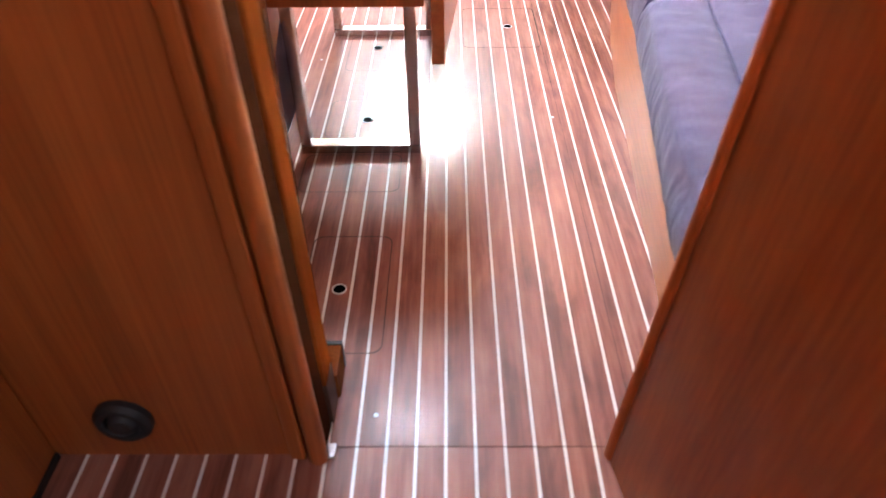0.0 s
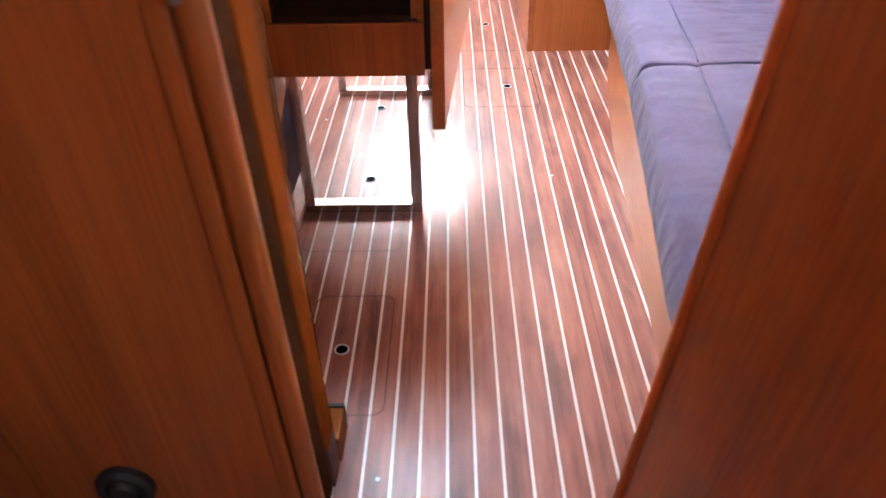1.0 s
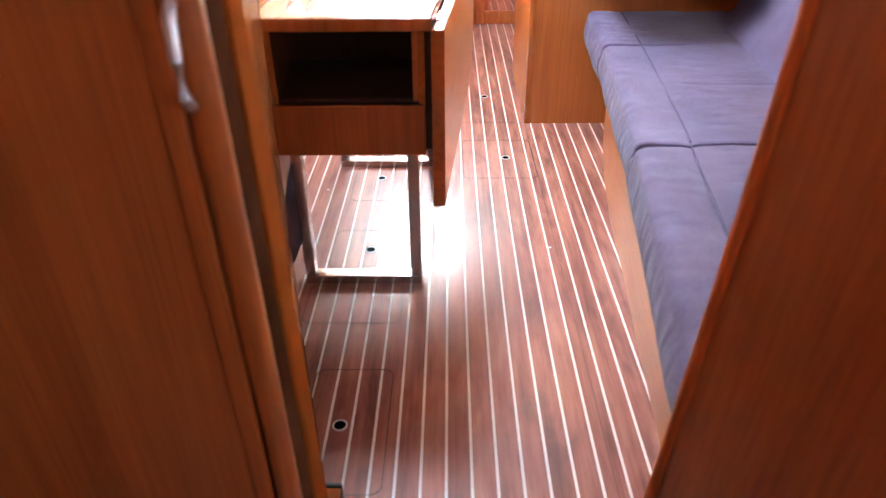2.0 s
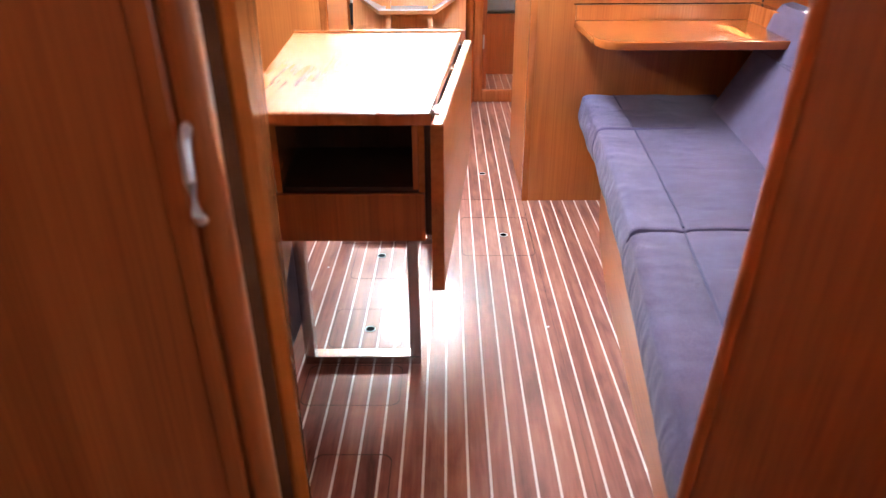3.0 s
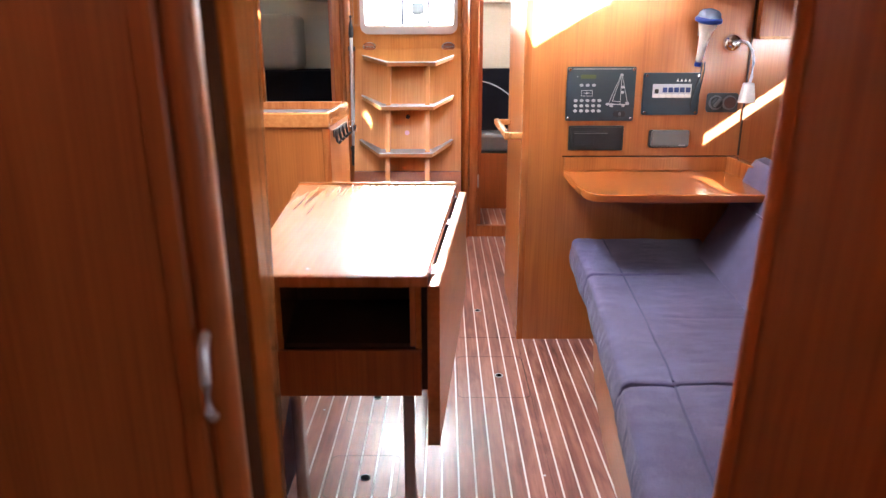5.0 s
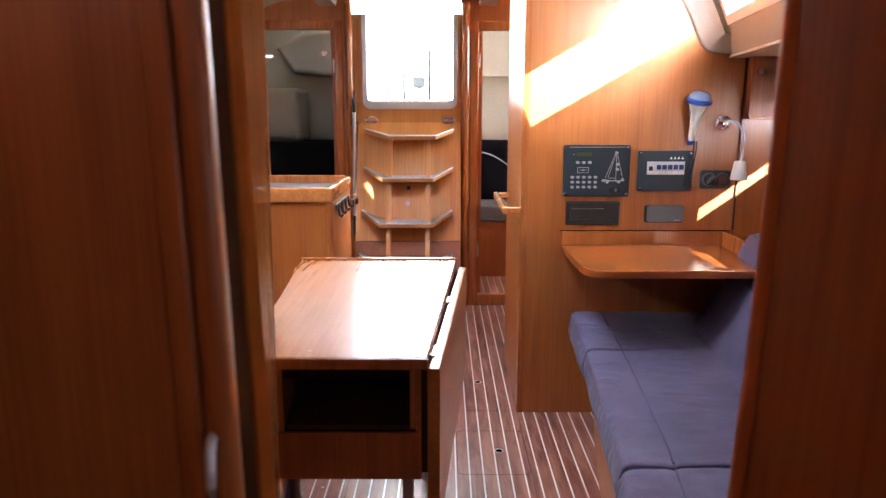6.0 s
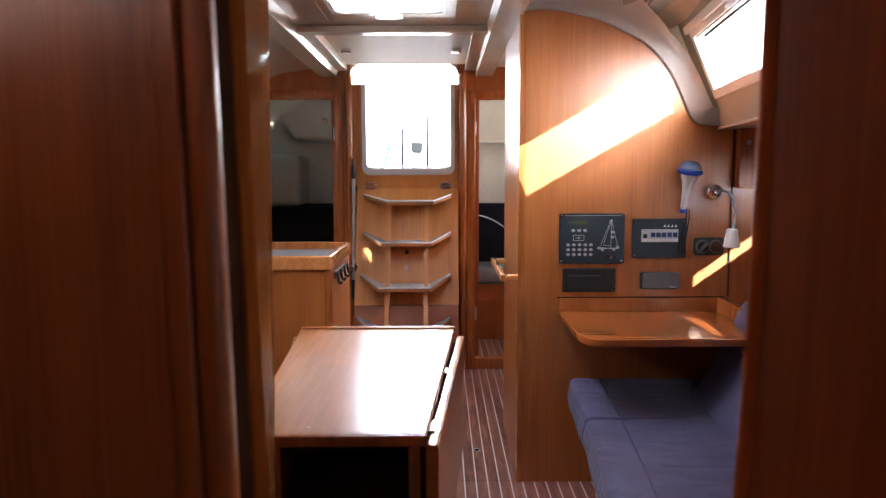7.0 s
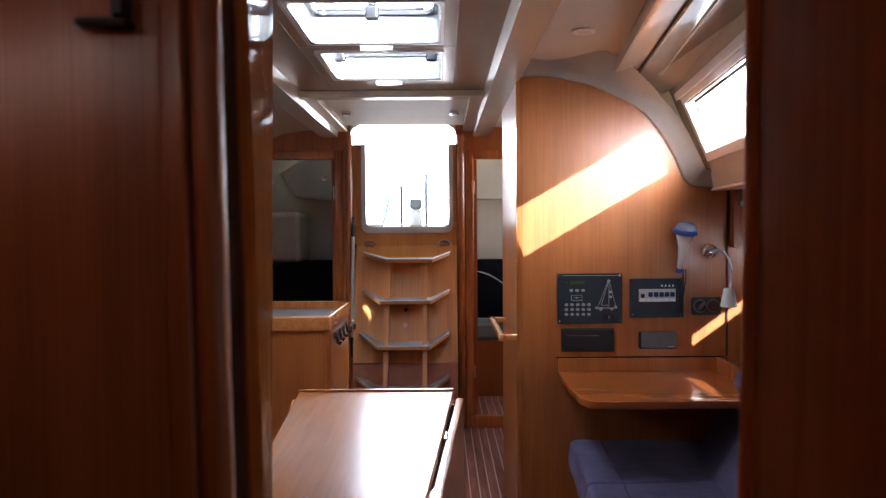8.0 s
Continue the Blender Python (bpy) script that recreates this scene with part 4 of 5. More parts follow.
plate(0.487, 0.742, 0.895, 1.093, 0.009, 0.006, NAVY, panel, "face")
yf = YP - 0.0092
for x in (0.497, 0.732):
    for z in (0.905, 1.083):
        disc(x, z, 0.0055, 0.003, CHROME, panel, "screw", 1, yf)
plate(0.508, 0.725, 1.0835, 1.0855, 0.0006, 0.0008, ALU, panel, "rule", yf, "thin pale line", 0)
plate(0.537, 0.594, 1.050, 1.064, 0.0015, 0.002, SCREEN, panel, "display", yf, "small olive display", 0)
disc(0.525, 1.057, 0.0015, 0.001, WHITE, panel, "lamp", 1, yf)
for x in (0.541, 0.564, 0.587):
    disc(x, 1.026, 0.0057, 0.003, SILVER, panel, "button", 1.3, yf, "oval silver button", 14)
for r in range(3):
    for k in range(5):
        disc(0.522 + 0.0222 * k, 0.970 - 0.019 * r, 0.0057, 0.003, SILVER, panel, "button", 1.3, yf, "oval silver button", 14)
part("emblem", ring(rounded(0.541, 0.584, 0.986, 1.008, 0.001, 2), rounded(0.5425, 0.5825, 0.9875, 1.0065, 0.001, 2), yf - 0.0006, yf, "y"), ALU, panel, "small pale rectangle outline")
part("emblem_star", merge(prism([(0.546, 0.997), (0.5625, 0.9955), (0.579, 0.997), (0.5625, 0.9985)], yf - 0.0008, yf, "y"), prism([(0.561, 0.997), (0.5625, 0.990), (0.564, 0.997), (0.5625, 1.004)], yf - 0.0011, yf - 0.0003, "y")), ALU, panel, "pale four-point mark", False)


def stroke(a, b, w_=0.0016):
    d = (Vector(b) - Vector(a)).normalized()
    n_ = Vector((-d.y, d.x)) * w_ / 2
    return prism([tuple(Vector(a) - n_), tuple(Vector(b) - n_), tuple(Vector(b) + n_), tuple(Vector(a) + n_)], yf - 0.0007, yf, "y")


part("yacht_outline", merge(stroke((0.689, 1.060), (0.689, 0.957)), stroke((0.684, 1.058), (0.648, 0.966)), stroke((0.687, 1.058), (0.659, 0.968)), stroke((0.659, 0.968), (0.687, 0.966)), stroke((0.692, 1.056), (0.717, 0.958)), stroke((0.640, 0.956), (0.722, 0.956), 0.003), stroke((0.645, 0.961), (0.67, 0.957))), ALU, panel, "pale outline of a sailing yacht", False)
for x, z in ((0.688, 1.063), (0.694, 1.019), (0.694, 1.000), (0.641, 0.957), (0.656, 0.951), (0.700, 0.952), (0.715, 0.961)):
    disc(x, z, 0.0052, 0.003, SILVER, panel, "button", 1.3, yf - 0.0008, "oval silver button", 14)
plate(0.665, 0.712, 0.910, 0.932, 0.004, 0.010, BLACK, panel, "rotary_switch", yf, "black oval switch")
plate(0.685, 0.693, 0.914, 0.928, 0.006, 0.003, GREYBOX, panel, "switch_lever", yf - 0.004)

mains = thing("breaker_panel", "slate-blue mains breaker panel with a row of white breakers", "panel")
plate(0.771, 0.983, 0.917, 1.071, 0.010, 0.006, NAVY, mains, "face")
for x in (0.782, 0.972):
    for z in (0.927, 1.061):
        disc(x, z, 0.005, 0.003, CHROME, mains, "screw", 1, yf - 0.001)
plate(0.806, 0.950, 0.980, 1.030, 0.003, 0.002, MODULE, mains, "module_strip", yf - 0.001, "grey-blue breaker module strip", 0.0005)
plate(0.813, 0.827, 0.996, 1.012, 0.006, 0.002, BLACK, mains, "main_switch", yf - 0.004, "black main switch")
for k in range(5):
    plate(0.842 + 0.0215 * k, 0.858 + 0.0215 * k, 1.000, 1.018, 0.008, 0.002, LEVER, mains, "breaker", yf - 0.004, "dark blue breaker lever")
for k in range(6):
    plate(0.8085 + 0.0236 * k, 0.8295 + 0.0236 * k, 0.9815, 0.993, 0.005, 0.002, WHITE, mains, "breaker_tab", yf - 0.004, "white breaker tab", 0.0008)
for k in range(4):
    x = 0.892 + 0.0145 * k
    part("warning_mark", prism([(x, 1.039), (x + 0.010, 1.039), (x + 0.005, 1.049)], yf - 0.0022, yf - 0.001, "y"), WHITE, mains, "tiny pale symbol", False)

radio = thing("radio_unit", "black recessed radio unit in a dark frame", "radio")
plate(0.503, 0.711, 0.783, 0.877, 0.006, 0.005, SOCKET, radio, "frame")
plate(0.509, 0.705, 0.789, 0.871, 0.010, 0.004, BLACK, radio, "front")
plate(0.520, 0.600, 0.806, 0.855, 0.013, 0.003, BLACK, radio, "flap", label="raised black cover")
plate(0.524, 0.650, 0.8465, 0.850, 0.0136, 0.001, GREYBOX, radio, "flap_line")
remote = thing("grey_instrument_box", "small grey plastic instrument cover on the partition", "instrument")
plate(0.808, 0.957, 0.794, 0.861, 0.012, 0.008, BLACK, remote, "backplate")
plate(0.815, 0.957, 0.798, 0.861, 0.022, 0.008, GREYBOX, remote, "cover", bevel=0.004)
plate(0.918, 0.944, 0.803, 0.806, 0.0225, 0.001, ALU, remote, "label_bar", label="unreadable label bar")
sock = thing("socket_plate", "grey double socket plate with round covers", "socket")
plate(1.013, 1.131, 0.926, 0.997, 0.008, 0.012, SOCKET, sock, "plate")
for x in (1.047, 1.098):
    disc(x, 0.962, 0.0265, 0.004, GREYBOX, sock, "socket_ring", 1, YP - 0.0082, "grey ring", 24)
    disc(x, 0.962, 0.021, 0.008, BLACK if x < 1.07 else plain("brown_dome_cover", (0.10, 0.06, 0.055), 0.25), sock, "socket_cover", 1, YP - 0.0125, "round cover", 20)
flap = part("socket_flap", box(-0.006, 0.006, YP - 0.030, YP - 0.0207, -0.018, 0.018, 0.003), GREYBOX, sock, "tilted grey flap")
flap.location, flap.rotation_euler = (1.047, 0, 0.962), (0, radians(40), 0)

# hand shower-like microphone unit and its hook
vhf = thing("handset", "white and blue handset hanging on the partition", "handset")
ym = NAV - 0.045
mh = Matrix.Translation((0.972, ym, 1.230)) @ Euler((radians(15), radians(3), 0)).to_matrix().to_4x4()
part("handle", lathe([(0.008, -0.125), (0.012, -0.118), (0.015, -0.07), (0.021, -0.02), (0.030, 0.0), (0.033, 0.014)], mh, 20), WHITE, vhf, "white tapered grip")
part("band", lathe([(0.036, 0.0145), (0.047, 0.020), (0.047, 0.030), (0.040, 0.036)], mh, 24), BLUEBAND, vhf, "blue band")
part("dome", lathe([(0.040, 0.0365), (0.038, 0.048), (0.028, 0.058), (0.008, 0.063)], mh, 24), plain("pale_blue_plastic", (0.20, 0.27, 0.44), 0.2), vhf, "pale blue dome")
part("collar", lathe([(0.012, -0.140), (0.013, -0.126), (0.009, -0.1255)], mh, 16), BLUEBAND, vhf, "blue collar")
part("bracket", box(0.955, 0.990, ym + 0.020, NAV - 0.0006, 1.20, 1.23, 0.004), GREYBOX, vhf, "wall bracket")
part("cord", tube([(0.968, ym - 0.002, 1.108), (0.966, ym, 1.06), (0.957, NAV - 0.02, 1.00), (0.948, NAV - 0.018, 0.955), (0.955, NAV - 0.018, 0.932), (0.972, NAV - 0.018, 0.94), (0.978, NAV - 0.018, 1.00), (0.979, ym, 1.08), (0.976, ym - 0.003, 1.11)], 0.0025, 8), BLACK, vhf, "thin black cord")
# reading lamp
lampo = thing("reading_lamp", "chrome gooseneck reading lamp with small white shade", "lamp")
part("rose", lathe([(0.034, 0), (0.034, 0.008), (0.026, 0.020), (0.012, 0.028)], Matrix.Translation((1.085, NAV - 0.0006, 1.175)) @ Euler((radians(90), 0, 0)).to_matrix().to_4x4(), 28), CHROME, lampo, "chrome wall rose")
part("arm", tube([(1.085, NAV - 0.028, 1.175), (1.092, NAV - 0.06, 1.182), (1.108, NAV - 0.085, 1.175), (1.124, NAV - 0.095, 1.15), (1.131, NAV - 0.098, 1.11), (1.130, NAV - 0.098, 1.06), (1.126, NAV - 0.098, 1.035)], 0.005, 10), ALU, lampo, "flexible metal neck")
part("shade", lathe([(0.016, 0.070), (0.020, 0.066), (0.030, 0.002), (0.028, 0.0), (0.020, 0.055)], Matrix.Translation((1.122, NAV - 0.098, 0.968)), 24), WHITE, lampo, "white conical shade")

# grab rail on the passage wall
rail = thing("grab_rail", "cherry grab rail loop on the passage wall", "rail")
part("rail_bar", box(0.262, 0.284, 2.80, 3.36, 0.820, 0.850, 0.007, 3), HANDWOOD, rail)
for y in (2.80, 3.325):
    part("bracket", box(0.2845, 0.3345, y, y + 0.035, 0.822, 0.848, 0.006, 3), HANDWOOD, rail)

# ---- galley ----
galley = thing("galley_unit", "cherry galley peninsula with raised fiddle and grey worktop", "cabinet")
GX, GY0, GY1 = -0.418, 2.84, 3.40
part("body", prism([(GX - 0.004, GY0 + 0.012), (GX - 0.004, GY1), (-1.799, GY1), (-1.799, GY0 + 0.012)], 0.0006, 0.860, "z"), VENEER, galley, "", False)
part("corner_post", prism(rounded(GX - 0.030, GX, GY0 + 0.004, GY0 + 0.034, 0.012, 4), 0.0006, 0.859, "z"), TRIMWOOD, galley, "rounded cherry corner")
part("worktop", box(-1.799, GX - 0.026, GY0 + 0.026, GY1 - 0.021, 0.8605, 0.890), LAMINATE, galley, "speckled grey worktop")
part("fiddle", merge(box(-1.799, GX + 0.002, GY0, GY0 + 0.025, 0.8605, 0.921, 0.008, 3), box(GX - 0.0255, GX + 0.002, GY0 + 0.0255, GY1 + 0.004, 0.8605, 0.921, 0.008, 3)), HANDWOOD, galley, "thick rounded cherry fiddle")
part("back_fiddle", box(-1.799, GX - 0.026, GY1 - 0.020, GY1 + 0.004, 0.8605, 0.925, 0.006, 3), TRIMWOOD, galley, "darker cherry fiddle along the back")
hooks = thing("hook_rack", "black rack of four hooks on the galley side", "hooks")
part("backplate", box(GX + 0.0005, GX + 0.005, 2.93, 3.30, 0.815, 0.843, 0.002), BLACK, hooks)
for k in range(4):
    y = 2.96 + 0.10 * k
    part("hook", tube([(GX + 0.004, y, 0.838), (GX + 0.010, y, 0.81), (GX + 0.013, y, 0.795), (GX + 0.020, y, 0.789), (GX + 0.027, y, 0.80)], 0.006, 8), BLACK, hooks)
keys = thing("key_bunch", "small bunch of steel keys hanging on the rack", "keys")
part("key_ring", tube([(GX + 0.030 + 0.014 * math.cos(a * 0.7), 3.27, 0.835 + 0.014 * math.sin(a * 0.7)) for a in range(10)], 0.002, 6), CHROME, keys)
part("key", box(GX + 0.024, GX + 0.034, 3.262, 3.266, 0.79, 0.822, 0.001), STEEL, keys)
part("key", box(GX + 0.036, GX + 0.052, 3.270, 3.274, 0.80, 0.83, 0.001), CHROME, keys)

# ---- companionway ladder ----
ladder = thing("companionway_ladder", "cherry companionway ladder cover with angled grey-topped steps", "ladder")


def yb(z):
    """Face of the sloping ladder panel at a height."""
    return 4.25 + 0.38 * (z - 0.77)


part("panel", prism([(yb(0.47), 0.47), (yb(1.160), 1.160), (yb(1.160) + 0.0, 1.163), (AFT - 0.006, 1.163), (AFT - 0.006, 0.47)] if yb(1.16) < AFT - 0.008 else [(yb(0.47), 0.47), (AFT - 0.008, 1.163), (AFT - 0.004, 1.163), (AFT - 0.004, 0.47)], -0.500, 0.128, "x"), LADDER, ladder, "sloping cherry cover", False)
part("lower_panel", prism([(yb(0.0) - 0.012, 0.0006), (yb(0.468) - 0.012, 0.468), (AFT - 0.005, 0.468), (AFT - 0.005, 0.0006)], -0.498, 0.126, "x"), DOORWOOD, ladder, "darker lower engine cover", False)


def step(z, y, xl, xr, tl, tr, tip):
    """One tread: level middle, side pieces rising to the panel."""
    th = 0.021
    back = yb(z) - 0.001
    bm = bmesh.new()
    top = [(tl, back - 0.04, z + tip), (xl, y, z), (xr, y, z), (tr, back - 0.04, z + tip)]
    rear = [(tl, back, z + tip), (xl, back, z), (xr, back, z), (tr, back, z + tip)]
    vt = [bm.verts.new(p) for p in top]
    vr = [bm.verts.new(p) for p in rear]
    vt2 = [bm.verts.new((p[0], p[1], p[2] - th)) for p in top]
    vr2 = [bm.verts.new((p[0], p[1], p[2] - th)) for p in rear]
    for i in range(3):
        bm.faces.new((vt[i], vt[i + 1], vr[i + 1], vr[i]))
        bm.faces.new((vt2[i], vr2[i], vr2[i + 1], vt2[i + 1]))
        bm.faces.new((vt[i], vt2[i], vt2[i + 1], vt[i + 1]))
        bm.faces.new((vr[i], vr[i + 1], vr2[i + 1], vr2[i]))
    bm.faces.new((vt[0], vr[0], vr2[0], vt2[0]))
    bm.faces.new((vt[3], vt2[3], vr2[3], vr[3]))
    bmesh.ops.recalc_face_normals(bm, faces=bm.faces[:])
    bmesh.ops.bevel(bm, geom=bm.edges[:], offset=0.003, segments=2, affect="EDGES")
    st = part("step", bm, PALEWOOD, ladder, "angled pale wooden step")
    pad = bmesh.new()
    o_ = 0.0015
    a = [pad.verts.new((p[0] * 0.985 + MID * 0.015, p[1] + 0.008, p[2] + o_ + 0.0015)) for p in top]
    b_ = [pad.verts.new((p[0] * 0.985 + MID * 0.015, p[1] - 0.008, p[2] + o_ + 0.0015)) for p in rear]
    a2 = [pad.verts.new((v.co.x, v.co.y, v.co.z - 0.0025)) for v in a]
    for i in range(3):
        pad.faces.new((a[i], a[i + 1], b_[i + 1], b_[i]))
        pad.faces.new((a2[i], a2[i + 1], a[i + 1], a[i]))
    bmesh.ops.recalc_face_normals(pad, faces=pad.faces[:])
    part("tread", pad, TREAD, st, "grey anti-slip tread", False)
    part("nosing", tube([(p[0], p[1] + 0.002, p[2] + 0.001) for p in top], 0.0032, 8), ALU, st, "pale metal nosing")


STEPS = [(1.086, 4.20, -0.302, -0.022, -0.452, 0.086, 0.038), (0.846, 4.10, -0.333, -0.033, -0.452, 0.082, 0.052), (0.592, 4.00, -0.340, -0.039, -0.462, 0.078, 0.060), (0.345, 3.90, -0.345, -0.045, -0.470, 0.074, 0.064)]
for st_ in STEPS:
    step(*st_)
for (za, ya, *_), (zb, yc, *_) in zip(STEPS, STEPS[1:]):
    for x0 in (-0.309, -0.083):
        part("upright", prism([(ya + 0.045, za - 0.022), (ya + 0.075, za - 0.022), (yc + 0.085, zb + 0.001), (yc + 0.045, zb + 0.001)], x0 + 0.003, x0 + 0.029, "x"), LADDER, ladder, "cherry upright between steps", False)
part("upright", box(-0.306, -0.280, 3.94, 3.97, 0.0006, 0.3235), LADDER, ladder, "", False)
part("upright", box(-0.080, -0.054, 3.94, 3.97, 0.0006, 0.3235), LADDER, ladder, "", False)
mk = Matrix.Translation((-0.186, yb(0.775) - 0.0045, 0.775)) @ Euler((radians(90 - 21), 0, 0)).to_matrix().to_4x4()
part("finger_hole", lathe([(0.013, -0.004), (0.013, 0.002), (0.009, 0.003), (0.008, 0.001)], mk, 20), BLACK, ladder, "round black finger hole")
mk = Matrix.Translation((-0.19, yb(0.685) - 0.003, 0.685)) @ Euler((radians(90 - 21), 0, 0)).to_matrix().to_4x4()
part("sticker", lathe([(0.014, -0.002), (0.014, 0.0008), (0.012, 0.001)], mk, 20), plain("pink_sticker", (0.65, 0.35, 0.33), 0.5), ladder, "small round pink sticker")
for x in (-0.417, 0.054):
    bt = thing("barrel_bolt", "round steel turn-latch above the ladder", "latch", "ladder latches")
    mb = Matrix.Translation((x, AFT - 0.0006, 1.172)) @ Euler((radians(90), 0, 0)).to_matrix().to_4x4()
    part("disc", lathe([(0.040, 0), (0.040, 0.006), (0.034, 0.010)], mb @ Matrix.Diagonal((1, 0.72, 1, 1)), 28), CHROME, bt)
    part("thumb_turn", box(x - 0.034, x + 0.034, AFT - 0.020, AFT - 0.0115, 1.168, 1.176, 0.002), STEEL, bt)

# boat hook in its clips
pole = thing("boat_hook", "aluminium telescopic boat hook with black ends by the ladder", "boat hook")
PA, PB = Vector((-0.524, 4.335, 0.475)), Vector((-0.516, 4.345, 1.345))
def along(t):
    return PA.lerp(PB, t)
part("tube", merge(rod(along(0.13), along(0.62), 0.0125), rod(along(0.60), along(0.86), 0.0105)), ALU, pole, "grey aluminium tube")
part("grip", lathe([(0.008, -0.005), (0.016, 0.0), (0.017, 0.05), (0.014, 0.12)], Matrix.Translation(PA) @ (PB - PA).to_track_quat("Z", "Y").to_matrix().to_4x4(), 16), BLACK, pole, "black rubber grip")
part("hook_end", lathe([(0.011, 0.0), (0.015, 0.02), (0.013, 0.06), (0.007, 0.085), (0.005, 0.11), (0.009, 0.118), (0.004, 0.126)], Matrix.Translation(along(0.86)) @ (PB - PA).to_track_quat("Z", "Y").to_matrix().to_4x4(), 16), BLACK, pole, "black plastic hook head")
part("clip", box(-0.545, -0.505, 4.346, 4.3885, 0.56, 0.585, 0.003), BLACK, pole, "black holding clip")
part("clip", box(-0.540, -0.500, 4.352, 4.3885, 1.15, 1.175, 0.003), BLACK, pole, "black holding clip")

# ---- port settee glimpsed under the table ----
ps = thing("port_settee", "low cherry settee base beyond the table", "settee")
part("base", prism([(-0.398, 1.50), (-0.402, 1.885), (-0.60, 1.93), (-0.62, 2.60), (-0.95, 2.60), (-0.95, 1.50)], 0.0006, 0.20, "z", 0.006), VENEER, ps)
pc = thing("seat_cushion", "blue-violet cushion hanging over the port settee edge", "cushion", "settee seat cushions")
part("cover", prism([(-0.356, 0.285), (-0.350, 0.23), (-0.352, 0.16), (-0.366, 0.07), (-0.380, 0.10), (-0.392, 0.2005), (-0.93, 0.2005), (-0.93, 0.325), (-0.40, 0.325), (-0.372, 0.312)], 1.54, 1.80, "y", 0.012), CLOTH, pc)

# ---- deck hatches ----
for y0, y1 in ((2.0, 2.42), (2.53, 2.965)):
    hatch = thing("window_hatch", "acrylic deck hatch with aluminium frame and folded blind", "hatch", "deck hatches", "structure")
    part("liner", ring(rounded(HX0 + 0.0005, HX1 - 0.0005, y0 + 0.0005, y1 - 0.0005, 0.012, 3), rounded(HX0 + 0.007, HX1 - 0.007, y0 + 0.007, y1 - 0.007, 0.03, 3), 1.895, 2.0, "z"), ALU, hatch, "grey metal hatch liner")
    part("hatch_frame", ring(rounded(HX0 + 0.007, HX1 - 0.007, y0 + 0.007, y1 - 0.007, 0.03, 4), rounded(HX0 + 0.024, HX1 - 0.024, y0 + 0.024, y1 - 0.024, 0.035, 4), 1.985, 1.999, "z"), DARKCHROME, hatch, "dark anodised hatch rim")
    pn = part("pane", box(HX0 + 0.03, HX1 - 0.03, y0 + 0.03, y1 - 0.03, 2.0005, 2.008), GLASS, hatch, "clear acrylic", False)
    pn.visible_shadow = False
    part("bead", ring(rounded(HX0 - 0.012, HX1 + 0.012, y0 - 0.012, y1 + 0.012, 0.015, 3), rounded(HX0 - 0.001, HX1 + 0.001, y0 - 0.001, y1 + 0.001, 0.012, 3), 1.892, 1.8995, "z"), WHITE, hatch, "white edge bead")
    part("blind_pull", prism([(-0.235, y1 + 0.004), (-0.125, y1 + 0.004), (-0.135, y1 + 0.016), (-0.155, y1 + 0.025), (-0.18, y1 + 0.028), (-0.205, y1 + 0.025), (-0.225, y1 + 0.016)], 1.872, 1.8915, "z", 0.004), WHITE, hatch, "white blind pull")
    # The handles' dark reflections are put into the metal's colour.
    for x in ((-0.358, 0.0) if y0 > 2.5 else (-0.178,)):
        part("latch_handle", merge(box(x - 0.022, x + 0.022, y0 + 0.25, y0 + 0.275, 1.925, 1.972, 0.009, 3), rod((x, y0 + 0.262, 1.97), (x, y0 + 0.262, 2.0), 0.014)), DARKCHROME, hatch, "dark chrome latch handle")
    part("cross_bar", box(HX0 + 0.05, HX1 - 0.05, y0 + 0.258, y0 + 0.266, 1.956, 1.965, 0.002), GREYBOX, hatch, "thin dark blind rod")
setting("ceiling_seam", merge(box(HX1 + 0.050, HX1 + 0.057, 1.6, 3.19, 1.8972, 1.8995, 0.001), box(HX0 - 0.057, HX0 - 0.050, 1.6, 3.19, 1.8972, 1.8995, 0.001), box(HX0 - 0.0495, HX1 + 0.0495, 2.470, 2.477, 1.8972, 1.8995, 0.001)), CREAM, "raised cream seams round the hatch panel", "trim")
for x in (MID - 0.295, MID + 0.30):
    sp = thing("ceiling_spotlight", "small square chrome spotlight in the soffit, unlit", "lamp", "soffit spotlights")
    part("body", box(x - 0.026, x + 0.026, 3.86, 3.91, 1.900, 1.9195, 0.005), CHROME, sp)
    part("lens", box(x - 0.016, x + 0.016, 3.868, 3.90, 1.8965, 1.8995, 0.001), WHITE, sp, "frosted lens")
rl = thing("recessed_light", "small round recessed ceiling light, unlit", "lamp")
mr = Matrix.Translation((0.49, 2.30, 1.899)) @ Euler((radians(180), 0, 0)).to_matrix().to_4x4()
part("bezel", lathe([(0.038, 0.0), (0.038, 0.004), (0.030, 0.007), (0.022, 0.003)], mr, 28), WHITE, rl)
part("lens", lathe([(0.0215, 0.001), (0.0215, 0.004), (0.012, 0.005)], mr, 20), ALU, rl)

# ---- aft cabins seen through the doorways ----
setting("aft_cabin_lining_port", box(-1.79, -0.601, 5.6, 5.66, 0.9, 1.9), PALELINER, "grey vinyl lining of the port aft cabin", "wall", False)
lo = thing("aft_cabin_locker", "pale moulded locker in the port aft cabin", "locker")
part("body", prism([(-1.22, 1.70), (-1.02, 1.81), (-0.72, 1.83), (-0.68, 1.52), (-0.74, 1.49), (-1.10, 1.52)], 5.36, 5.595, "y", 0.04, seg=4), PALELINER, lo)
part("catch", rod((-0.86, 5.36, 1.66), (-0.86, 5.345, 1.66), 0.02), CHROME, lo, "small steel catch")
bx = thing("cabin_box", "pale grey box shape in the port aft cabin", "box")
